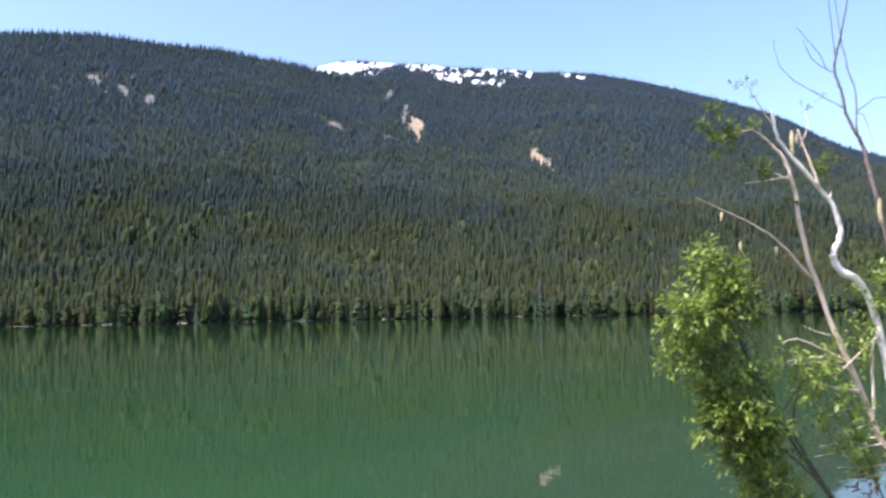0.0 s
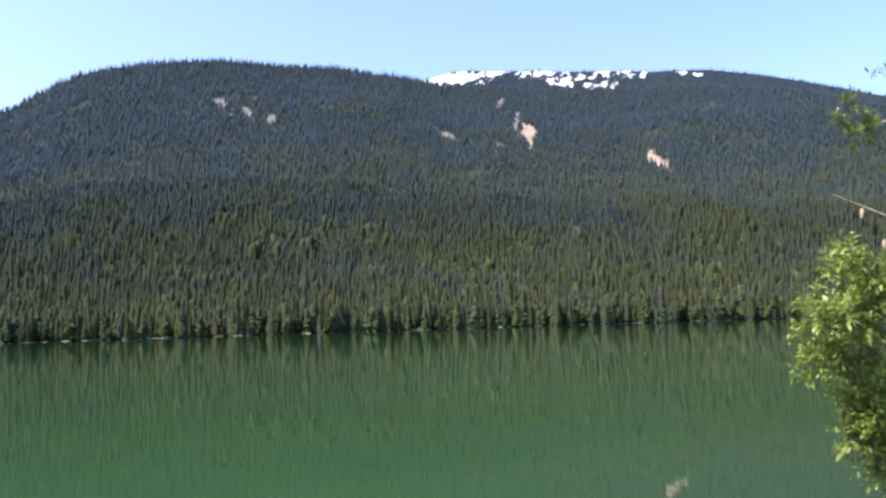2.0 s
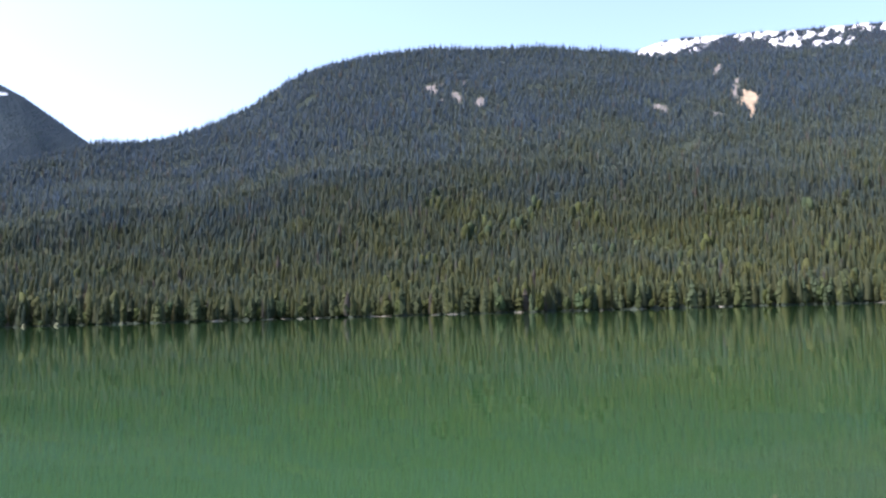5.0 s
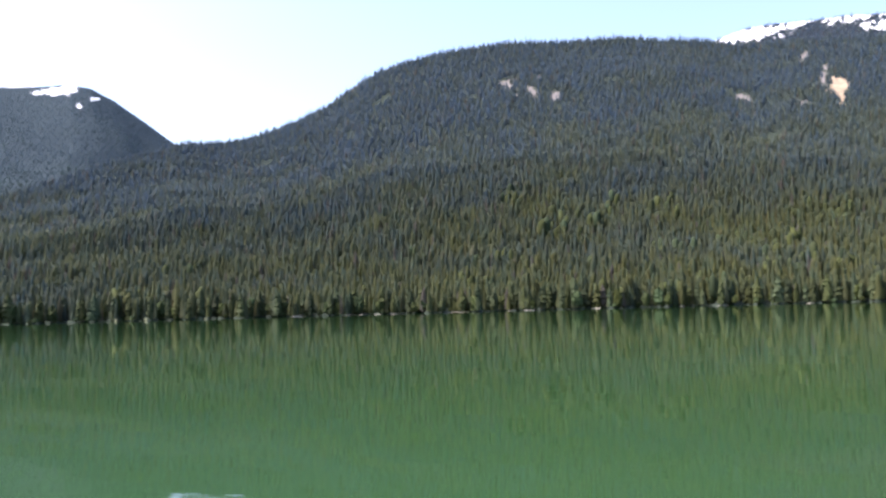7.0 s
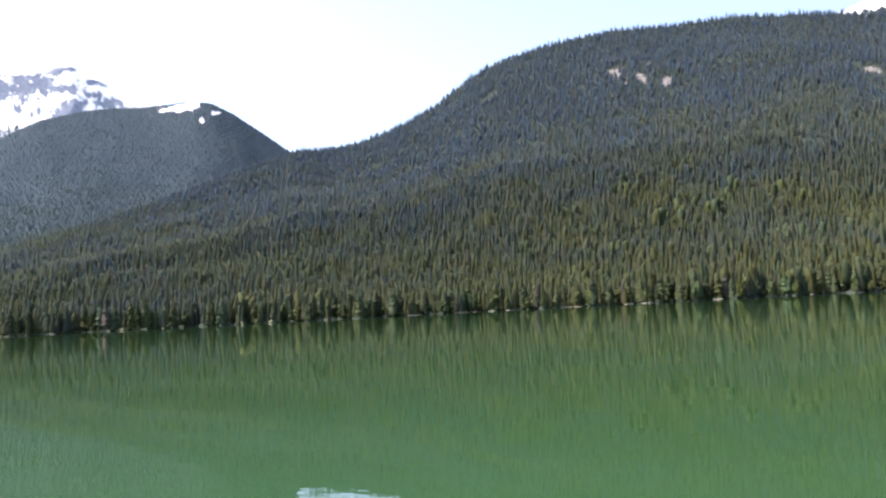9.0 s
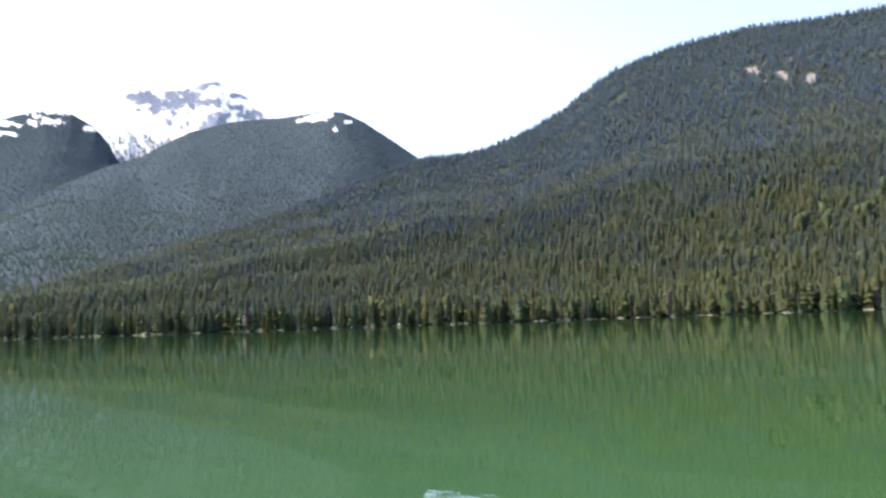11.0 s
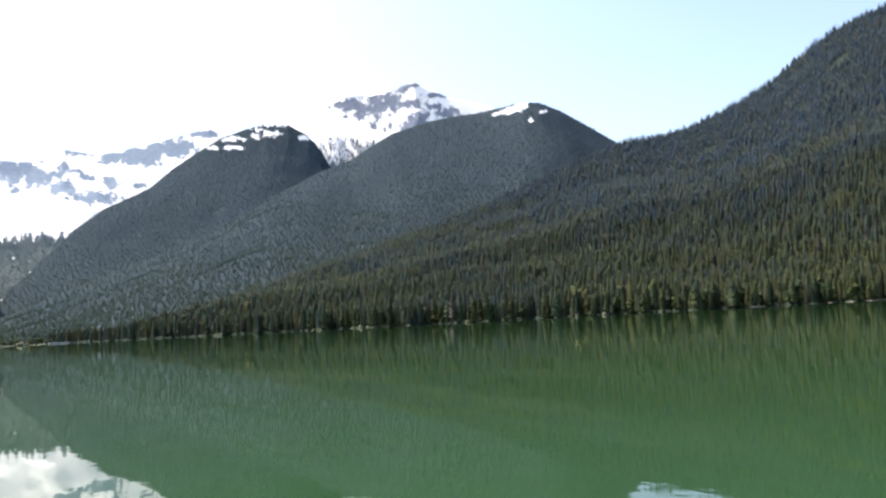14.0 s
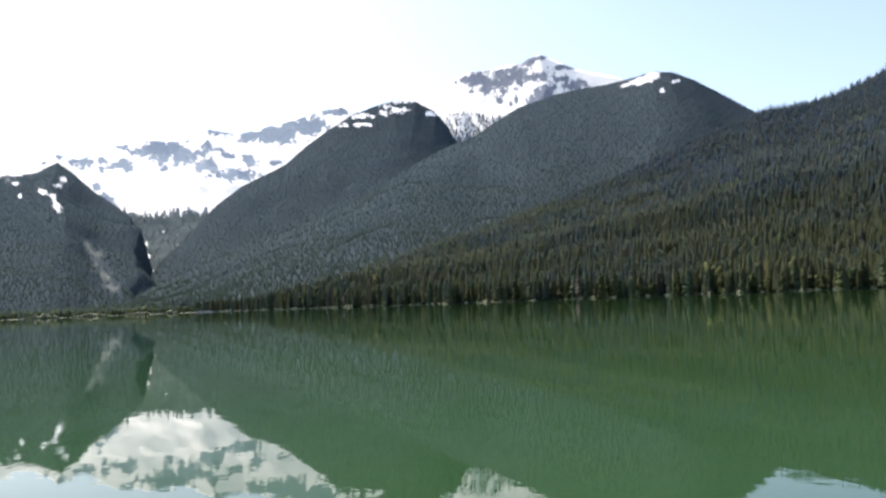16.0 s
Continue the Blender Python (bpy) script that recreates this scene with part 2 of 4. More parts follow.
def fbm(x, y, size, octaves=4, gain=0.5):
    """Relief between about -1 and 1 with features of that size in metres."""
    v, amp, tot = 0.0, 1.0, 0.0
    for k in range(octaves):
        s = 2 ** k / size
        v = v + amp * (value_noise(x * s + 17.3 * k, y * s + 91.7 * k) * 2 - 1)
        tot += amp
        amp *= gain
    return v / tot * 1.6


# ---- mountains ----
EYE_Z = 3.1


class Mountain:
    """A slope that rises from its foot to a crest line. Bearings in degrees, clockwise from north; crest by angle of rise."""

    def __init__(self, crest, foot, far, tree_height, bulge=1.35, relief=25.0, size=420.0, sway=2.5, rim=0.06, lip=1.2, worn=False):
        self.c = np.array(sorted(crest), dtype=float)
        self.f = np.array(sorted(foot), dtype=float)
        self.r = np.array(sorted(far), dtype=float)
        self.tree_height, self.bulge, self.relief, self.size, self.sway, self.rim, self.lip, self.worn = tree_height, bulge, relief, size, sway, rim, lip, worn

    def base(self, az):
        return np.interp(az, self.f[:, 0], self.f[:, 1])

    def foot(self, az):
        """The waterline, with its small points and bays."""
        return self.base(az) + 14 * np.sin(az * 1.9) + 9 * np.sin(az * 5.3 + 1) + 5 * np.sin(az * 13.1 + 2)

    def crest_r(self, az):
        return sum(np.interp(az + d, self.r[:, 0], self.r[:, 1]) for d in (-2.4, -1.2, 0.0, 1.2, 2.4)) / 5

    def crest_h(self, az):
        r = self.crest_r(az)
        return r * np.tan(np.radians(np.interp(az, self.c[:, 0], self.c[:, 1]))) + EYE_Z - self.tree_height

    def flank_h(self, az):
        """The crest's height with its bumps worn smooth, as the slope below knows it."""
        wide = sum(self.crest_h(az + d) for d in np.linspace(-3.0, 3.0, 9)) / 9
        return np.minimum(wide, self.crest_h(az) * 1.6)

    def height(self, az, r):
        r0, r1, b = self.foot(az), self.crest_r(az), self.base(az)
        r0 = b + (r0 - b) * np.clip(1 - (r - b) / (r1 - b) * 9, 0, 1)
        s = (r - r0) / (r1 - r0)
        x, y = r * np.sin(np.radians(az)), r * np.cos(np.radians(az))
        up = np.clip(s, 0, 1)
        turned = az + self.sway * (1 - up) * fbm(x + 900, y - 400, self.size * 0.7, 3)
        near_top = np.clip((up - 0.7) / 0.28, 0, 1)
        near_top = near_top * near_top * (3 - 2 * near_top)
        h1 = self.crest_h(turned)
        if self.worn:
            h1 = h1 * near_top + self.flank_h(turned) * (1 - near_top)
        h = self.lip + (h1 - self.lip) * up ** self.bulge
        h = np.where(s < 0, self.lip + (r - r0) * 0.5, h)
        h = np.where(s > 1, h1 - (r - r1) * 0.45, h)
        amp = self.relief * np.clip(s * 4, 0, 1) * np.clip((1 - s) * 5, self.rim, 1)
        return h + amp * fbm(x, y, self.size, 5, 0.55)

    def build(self, name, mat, label, az_range, naz, nr, rock=None, snow=None, scree=None, top=1.0):
        """Rows of faces crowd towards the crest where top is above 1."""
        az = np.linspace(*az_range, naz)
        t = np.concatenate([1.0 - 1.05 * np.linspace(1.0, 0.0, nr - 5) ** top, np.linspace(1.02, 1.25, 5)])
        A, T = np.meshgrid(az, t, indexing="ij")
        r0, r1 = self.foot(A), self.crest_r(A)
        R = r0 + (r1 - r0) * T
        Z = self.height(A, R)
        X, Y = R * np.sin(np.radians(A)), R * np.cos(np.radians(A))
        verts = np.stack([X, Y, Z], -1).reshape(-1, 3)
        i = (np.arange(naz - 1)[:, None] * nr + np.arange(nr - 1)[None]).ravel()
        tris = np.concatenate([np.stack([i, i + 1, i + nr], 1), np.stack([i + 1, i + nr + 1, i + nr], 1)])
        ob = tri_object(name, verts, tris, mat, smooth=True)
        E = np.degrees(np.arctan2(Z - EYE_Z, R))
        for key, fn in (("rock", rock), ("snow", snow), ("scree", scree)):
            at = ob.data.attributes.new(key, "FLOAT", "POINT")
            v = fn(A, E, X, Y, Z) if fn else np.zeros_like(A)
            at.data.foreach_set("value", np.clip(v, 0, 1).astype(np.float32).ravel())
        tagged(ob, label, "mountain", kind="structure")
        return ob


def blobs(az, el, spots):
    """How far a place lies inside any of some oval patches: bearing, rise, half width, half height, lean."""
    v = np.zeros_like(az)
    grow = 1.12
    wx = fbm(az, el, 0.4, 4, 0.8) * 2.0
    wy = fbm(az + 31.0, el - 12.0, 0.35, 4, 0.8) * 2.0
    for a, e, w, h, k in spots:
        dx, dy = (az - a) + 0.45 * w * wx, (el - e) + 0.45 * h * wy
        dx = dx + k * dy
        d = np.sqrt((dx / w) ** 2 + (dy / h) ** 2) / grow
        v = np.maximum(v, np.clip(1.25 - 0.75 * d, 0, 1))
    return v


MAIN = Mountain(
    crest=[(-92, 0.3), (-86, 0.6), (-74, 1.2), (-66, 3.3), (-58, 5.9), (-54, 7.3), (-49.7, 8.8), (-45.8, 10.3), (-43.4, 11.0),
           (-41.3, 11.8), (-38, 12.0), (-35, 12.85), (-33, 13.7), (-31, 14.7), (-29.5, 15.75), (-28.5, 16.4), (-27, 17.15),
           (-24.7, 17.8), (-22, 18.3), (-18, 18.7), (-13.5, 18.5), (-10, 18.5), (-7.4, 18.1), (-5.6, 17.9), (-3.6, 17.5),
           (-1.5, 17.0), (2.6, 16.8), (6.7, 16.3), (10.8, 16.0), (15, 15.9), (19, 15.3), (22.7, 14.5), (26.4, 13.2), (30, 11.7),
           (33, 9.6), (36, 8.5), (45, 5)],
    foot=[(-95, 2100), (-86, 1950), (-80, 1600), (-74, 1250), (-68, 1020), (-60, 890), (-50, 850), (-30, 830), (0, 840), (20, 880), (40, 960), (50, 1000)],
    far=[(-95, 2500), (-86, 2350), (-74, 1700), (-66, 1750), (-58, 1950), (-50, 2150), (-41, 2400), (-30, 2500), (0, 2500), (20, 2450), (36, 2300), (50, 2000)],
    tree_height=6)
BACK = Mountain(
    crest=[(-12, 15.5), (-6, 16.8), (-3.6, 17.5), (-1.5, 18.0), (0.5, 18.05), (2.6, 17.9), (4.6, 17.85), (6.7, 17.6), (10.9, 17.3),
           (12.9, 17.05), (15, 16.9), (17, 16.7), (18.9, 16.25), (20.8, 15.75), (22.7, 15.15), (24.6, 14.5), (26.4, 13.85),
           (28.2, 13.15), (29.9, 12.3), (31.5, 11.2), (33.1, 10.25), (35.2, 9.45), (42, 7), (50, 5)],
    foot=[(-12, 2300), (50, 2100)], far=[(-12, 3300), (20, 3300), (36, 3000), (50, 2700)], tree_height=4, bulge=1.0, relief=18, size=260)
MID = Mountain(
    crest=[(-34, 8), (-38, 10), (-41.4, 11.6), (-43.6, 13.15), (-45.5, 14.4), (-47, 15.1), (-48.3, 15.25), (-49.5, 15.0), (-51.5, 14.7),
           (-53.6, 14.55), (-55.2, 14.3), (-57.8, 13.6), (-59.4, 12.75), (-61.1, 11.7), (-62.8, 11.2), (-66, 9.7), (-70, 7.4),
           (-74, 5.8), (-78, 4.2), (-82, 2.6), (-86, 0.8)],
    foot=[(-88, 1900), (-75, 1400), (-60, 1500), (-34, 1900)], far=[(-88, 2500), (-75, 2350), (-66, 2700), (-55, 3050), (-34, 3100)],
    tree_height=5, bulge=1.15, relief=22)
LEFT = Mountain(
    crest=[(-54, 9), (-58, 10), (-61.5, 10.8), (-62.5, 11.6), (-63.0, 12.6), (-63.9, 13.65), (-65.3, 14.4), (-66.8, 14.5), (-68.4, 14.05),
           (-70, 13.45), (-71.6, 12.5), (-73.2, 11.4), (-74.7, 10.1), (-77.7, 8.65), (-79.5, 7.3), (-81.2, 5.4), (-83, 3.7),
           (-84, 2.45), (-86, 0.8)],
    foot=[(-88, 2200), (-54, 2000)], far=[(-88, 2750), (-78, 3000), (-70, 3320), (-66, 3380), (-54, 3390)], tree_height=6, bulge=1.1, relief=18, worn=True)
FARLEFT = Mountain(
    crest=[(-130, 6), (-112, 7.5), (-100, 8.8), (-92.8, 9.0), (-90.8, 9.25), (-89.5, 10.0), (-88.5, 9.3), (-87.2, 8.1), (-85.8, 7.15),
           (-85, 6.5), (-84.6, 4.8), (-84, 2.5), (-83, 0.5)],
    foot=[(-130, 1700), (-100, 1850), (-90, 1950), (-83, 2300)], far=[(-130, 2800), (-95, 3800), (-88, 3650), (-85, 3250), (-83, 3000)], tree_height=6, bulge=1.0, relief=16)
PEAK = Mountain(
    crest=[(-44, 11), (-48, 13.5), (-51, 15.1), (-52.3, 15.45), (-53.5, 15.85), (-54.8, 16.5), (-56, 17.0), (-56.9, 16.8), (-57.4, 16.5),
           (-59.5, 16.3), (-61, 16.15), (-62.2, 15.7), (-63.5, 15.3), (-65.1, 14.7), (-68, 13.2), (-71, 11)],
    foot=[(-71, 3400), (-44, 3400)], far=[(-71, 4550), (-44, 4550)], tree_height=0, bulge=1.2, relief=36, size=330, sway=4, rim=0.33)
RANGE = Mountain(
    crest=[(-125, 8), (-105, 9), (-92.8, 9.6), (-91.2, 9.45), (-89.5, 10.4), (-88.2, 10.1), (-85.8, 11.1), (-84, 11.5), (-81.8, 11.6),
           (-79.9, 12.5), (-78, 12.2), (-74.8, 13.0), (-70.8, 14.0), (-69.6, 13.8), (-66.8, 12.4), (-60, 11)],
    foot=[(-125, 2900), (-60, 2900)], far=[(-125, 4500), (-60, 4500)], tree_height=0, bulge=1.45, relief=34, size=360, sway=4, rim=0.28)

SLIDES = [(4.02, 13.6, 0.45, 0.6, 0.3), (3.8, 13.3, 0.36, 0.4, 0.3), (4.15, 12.9, 0.22, 0.4, 0.1),
          (12.68, 11.25, 0.42, 0.4, 0.5), (13.15, 10.85, 0.48, 0.42, 0.7), (13.6, 10.38, 0.26, 0.26, 0.8)]
SCREE = [(3.12, 14.2, 0.17, 0.55, 0.25), (3.3, 14.8, 0.18, 0.2, 0),
         (-1.88, 13.68, 0.46, 0.14, 0), (-1.59, 13.4, 0.2, 0.27, 0), (2.1, 15.68, 0.2, 0.3, -0.4), (1.9, 12.78, 0.37, 0.1, 0),
         (-17.9, 15.82, 0.59, 0.35, 0), (-16.35, 15.26, 0.33, 0.35, 0.5), (-15.7, 16.11, 0.16, 0.27, 0), (-14.6, 14.8, 0.33, 0.31, 0),
         (-17.19, 15.1, 0.14, 0.18, 0), (-29.15, 15.99, 0.19, 0.28, -0.6)]


def main_rock(A, E, X, Y, Z):
    return blobs(A, E, SLIDES)


def main_scree(A, E, X, Y, Z):
    return blobs(A, E, SCREE) * 0.85


# old snow: bearing, rise, half width, half height, lean
BACK_SNOW = [(-1.03, 17.58, 1.81, 0.42, -0.6), (-2.63, 17.37, 0.81, 0.31, -0.8), (2.19, 17.8, 0.99, 0.22, -0.5), (4.77, 17.62, 0.96, 0.26, 0),
             (5.93, 17.64, 1.26, 0.24, 0), (6.09, 17.08, 0.53, 0.33, 0), (6.84, 16.99, 0.53, 0.41, 0.4), (7.12, 16.62, 0.3, 0.11, 0),
             (7.93, 17.07, 0.35, 0.18, 0), (8.74, 16.97, 0.28, 0.2, 0), (8.73, 16.48, 0.41, 0.15, 0), (9.67, 17.26, 0.62, 0.18, 0),
             (10.47, 17.14, 0.61, 0.25, 0), (9.91, 16.46, 0.54, 0.25, 0.6), (11.59, 16.83, 0.48, 0.11, 0), (12.31, 16.79, 0.32, 0.18, 0),
             (15.09, 16.69, 0.44, 0.09, 0), (15.96, 16.51, 0.3, 0.16, 0)]
MID_SNOW = [(-49.0, 14.76, 0.62, 0.24, -0.5), (-48.15, 15.11, 0.36, 0.15, 0), (-50.18, 14.51, 0.38, 0.16, 0), (-49.31, 14.51, 0.12, 0.18, 0),
            (-47.67, 13.91, 0.18, 0.12, 0), (-46.71, 14.38, 0.2, 0.12, 0)]
LEFT_SNOW = [(-66.3, 14.44, 0.89, 0.22, 0), (-66.45, 13.67, 0.55, 0.16, 0), (-67.59, 13.53, 0.3, 0.18, 0), (-69, 13.37, 0.66, 0.16, 0),
             (-68.9, 12.75, 0.56, 0.12, 0), (-70.47, 12.72, 0.34, 0.12, 0), (-67.44, 14.02, 0.24, 0.16, 0), (-64.15, 13.39, 0.29, 0.16, 1)]
FARLEFT_SNOW = [(-89.14, 8.87, 0.23, 0.18, 0), (-89.49, 8.44, 0.35, 0.16, -1.2), (-89.75, 7.71, 0.23, 0.16, 0.6), (-89.54, 7.17, 0.22, 0.46, 0.3),
                (-90.3, 8.01, 0.23, 0.22, 0.8), (-91.87, 8.46, 0.24, 0.14, 0), (-91.65, 7.75, 0.11, 0.18, 0), (-91.91, 9.01, 0.29, 0.12, 0),
                (-92.51, 9.22, 0.25, 0.14, 0)]


def back_snow(A, E, X, Y, Z):
    broken = np.interp(A, [2, 5], [0.4, 1.3])
    return blobs(A, E, BACK_SNOW) * np.interp(A, [2, 5], [0.88, 0.72]) * (1 + broken * fbm(A, E * 1.3, 0.28, 3, 0.7))


def mid_snow(A, E, X, Y, Z):
    return blobs(A, E + 0.05, MID_SNOW) * 1.15 * (1 + 0.55 * fbm(A * 2.0, E * 3.0, 0.4, 5, 0.8))


def left_snow(A, E, X, Y, Z):
    return blobs(A, E, LEFT_SNOW) * 0.95 * (1 + 0.5 * fbm(A * 2.0, E * 4.0, 0.5, 5, 0.8))


def farleft_snow(A, E, X, Y, Z):
    crest = np.interp(A, FARLEFT.c[:, 0], FARLEFT.c[:, 1])
    v = np.interp(A, [-130, -94, -90, -89, -87, -85], [0.6, 0.62, 0.35, 0.2, 0.25, 0.1])
    top = v * np.clip(1.3 - (crest - E) / 0.5, 0, 1) + 0.4 * fbm(A, E, 0.5, 4, 0.7) * (crest - E < 0.8) * (v > 0.3)
    return np.clip(np.maximum(top, blobs(A, E, FARLEFT_SNOW) * 0.76), 0, 1)


def farleft_rock(A, E, X, Y, Z):
    return blobs(A, E, [(-86.69, 2.56, 0.48, 0.52, 0.6), (-86.18, 1.8, 0.45, 0.45, 0.6), (-87.36, 3.92, 0.48, 0.82, 0.6), (-84.5, 1.66, 0.46, 0.21, -0.8)]) * 0.6


def alp_snow(A, E, X, Y, Z, line=5.6, gullies=2.2):
    v = 1.15 + 0.45 * fbm(A, E * 1.6, 1.1, 5, 0.7)
    v = np.minimum(v, np.clip((E - line) / 1.2 + 0.15, 0, 1) + 0.5 * fbm(A * gullies, E * 0.7, 0.6, 4, 0.6))
    return v


RANGE_CLIFFS = [(-83.52, 11.01, 1, 0.55, 0), (-82.55, 10.96, 1.17, 0.81, 0.4), (-81.87, 10.75, 0.75, 0.69, 0.4), (-80.62, 10.81, 0.74, 0.21, 0),
                (-80.07, 11.25, 0.23, 0.28, 0), (-78.91, 12.3, 1.13, 0.34, 0.4), (-80.08, 9.84, 0.78, 0.49, 0.3), (-78.01, 9.31, 1.06, 0.44, 0.6),
                (-78.57, 10.65, 0.44, 0.19, 0), (-77.17, 10.33, 0.44, 0.36, 0.8), (-77.03, 11.96, 0.67, 0.46, -0.6),
                (-75.45, 12.15, 1.44, 0.52, -0.4), (-73.35, 12.72, 1.43, 0.68, -0.7), (-71.08, 13.69, 0.91, 0.23, -0.8)]
RANGE_OUTCROPS = [(-74.62, 11.64, 0.69, 0.21, 0), (-75.3, 10.15, 0.45, 0.14, 0), (-79.41, 11.03, 0.47, 0.11, 0), (-82.87, 9.69, 0.21, 0.22, 0),
                  (-84.87, 10.77, 0.28, 0.24, 0.5), (-85.5, 11.09, 0.31, 0.2, 0), (-85.66, 9.95, 0.62, 0.32, -0.8), (-85.18, 9.65, 0.38, 0.18, 0),
                  (-86.73, 10.14, 0.32, 0.25, 0.6), (-87.72, 9.97, 0.22, 0.32, 0), (-86.82, 9.54, 0.22, 0.2, 0), (-87.15, 8.49, 0.19, 0.23, 0),
                  (-88.02, 9.97, 0.58, 0.37, 0.6), (-89.26, 10.43, 0.33, 0.22, 0.5), (-90.33, 9.92, 0.2, 0.14, 0), (-87.11, 8.45, 0.21, 0.22, 0),
                  (-86.53, 7.64, 0.38, 0.37, 0.5)]
PEAK_CLIFFS = [(-61.24, 15.5, 0.85, 0.35, 0.8), (-60.19, 15.46, 0.83, 0.73, 0.3), (-58.99, 15.39, 0.87, 0.57, 0), (-57.84, 15.64, 0.89, 0.61, 0),
               (-56.33, 15.55, 0.7, 0.33, -0.9), (-57.06, 16.65, 0.73, 0.23, -0.3), (-56.07, 16.87, 0.66, 0.14, 1), (-54.24, 16.03, 0.95, 0.16, 2.5),
               (-56.62, 14.07, 0.87, 0.55, -0.8), (-55.83, 14.38, 0.74, 0.57, -0.4), (-54.72, 15.3, 0.58, 0.2, 0), (-53.59, 14.78, 0.66, 0.35, 0.5),
               (-59.09, 14.13, 0.23, 0.3, 0.4), (-58.37, 13.89, 0.12, 0.16, 0), (-57.9, 14.2, 0.12, 0.24, 0), (-58.84, 14.62, 0.12, 0.24, 0),
               (-61.16, 14.79, 0.17, 0.12, 0)]


def range_snow(A, E, X, Y, Z):
    stream = blobs(A, E, [(-84.05, 3.7, 0.055, 1.4, 0.385), (-82.9, 5.4, 0.03, 0.5, 0.5)])
    return np.maximum(np.minimum(alp_snow(A, E, X, Y, Z, 6.4, 5.0), 1.0 - blobs(A, E, RANGE_CLIFFS + RANGE_OUTCROPS)), stream)


def peak_snow(A, E, X, Y, Z):
    return np.minimum(alp_snow(A, E, X, Y, Z, 11.0), 1.0 - blobs(A, E, PEAK_CLIFFS))


def alp_rock(A, E, X, Y, Z):
    return np.clip((Z - 380) / 200, 0, 1)


MAIN.build("mountain_slope", M_SLOPE, "steep forested mountainside with pale rock slides above the lake", (-92, 46), 700, 120, rock=main_rock, scree=main_scree)
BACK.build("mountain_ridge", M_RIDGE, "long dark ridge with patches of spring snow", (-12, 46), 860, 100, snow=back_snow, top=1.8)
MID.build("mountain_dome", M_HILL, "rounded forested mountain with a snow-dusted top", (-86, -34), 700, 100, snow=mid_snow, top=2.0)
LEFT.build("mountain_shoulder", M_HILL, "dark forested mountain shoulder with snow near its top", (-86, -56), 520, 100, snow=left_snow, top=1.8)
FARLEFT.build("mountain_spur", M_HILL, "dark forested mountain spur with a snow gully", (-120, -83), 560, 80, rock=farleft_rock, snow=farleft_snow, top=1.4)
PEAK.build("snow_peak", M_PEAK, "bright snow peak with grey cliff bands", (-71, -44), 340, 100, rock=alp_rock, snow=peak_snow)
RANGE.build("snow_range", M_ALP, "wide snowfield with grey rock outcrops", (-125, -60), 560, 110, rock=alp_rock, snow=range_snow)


# ---- ground, water and near bank ----
def disc(name, radius, z, mat, label, category, n=128, rings=6):
    v, f = [(0, 0, z)], []
    for k in range(1, rings + 1):
        r = radius * (k / rings) ** 2
        v += [(r * math.sin(2 * math.pi * i / n), r * math.cos(2 * math.pi * i / n), z) for i in range(n)]
    f += [(0, 1 + (i + 1) % n, 1 + i) for i in range(n)]
    for k in range(rings - 1):
        a, b = 1 + k * n, 1 + (k + 1) * n
        f += [(a + i, a + (i + 1) % n, b + (i + 1) % n, b + i) for i in range(n)]
    ob = mesh_object(name, v, f, mat, smooth=True)
    return tagged(ob, label, category, kind="structure")


disc("ground", 4990, -6.0, M_BANK, "earth sheet under the lake and hills", "ground")
disc("water", 4900, 0.0, M_WATER, "calm green lake water mirroring the mountains", "lake")


def near_bank():
    """The bank on which the camera stands: a low rise that drops to the water ahead and runs on inland behind."""
    naz, nr = 181, 60
    az = np.linspace(-180, 180, naz)
    r = np.concatenate([[0.0], np.geomspace(0.4, 1400, nr - 1)])
    A, R = np.meshgrid(az, r, indexing="ij")
    side = np.abs((A + 30 + 180) % 360 - 180)
    S = np.exp(np.interp(side, [0, 95, 120, 150, 180], np.log([7.5, 8.5, 30, 400, 900])))
    X, Y = R * np.sin(np.radians(A)), R * np.cos(np.radians(A))
    land = 1.55 - 0.05 * np.minimum(R, 6) + 0.06 * np.maximum(R - 20, 0) + 0.05 * fbm(X, Y, 1.2)
    Z = land * np.clip((S - R) / (0.3 * S), -1, 1)
    Z = np.maximum(Z, -4.0)
    verts = np.stack([X, Y, Z], -1).reshape(-1, 3)
    i = (np.arange(naz - 1)[:, None] * nr + np.arange(nr - 1)[None]).ravel()
    tris = np.concatenate([np.stack([i, i + 1, i + nr], 1), np.stack([i + 1, i + nr + 1, i + nr], 1)])
    tris = tris[:, ::-1]
    tagged(tri_object("bank", verts, tris, M_BANK, smooth=True), "rough earth bank above the water", "ground", kind="structure")


near_bank()

DELTA = Mountain(
    crest=[(-120, -0.02), (-74, -0.02)], foot=[(-120, 1350), (-100, 1500), (-90, 1560), (-82, 1560), (-79, 1720), (-74, 1800)],
    far=[(-120, 2300), (-90, 2300), (-80, 2050), (-74, 1950)], tree_height=0, bulge=0.6, relief=0.2, lip=0.5)
DELTA.build("delta", M_GRASS, "flat marshy delta with pale grass at the head of the lake", (-120, -74.5), 200, 20)

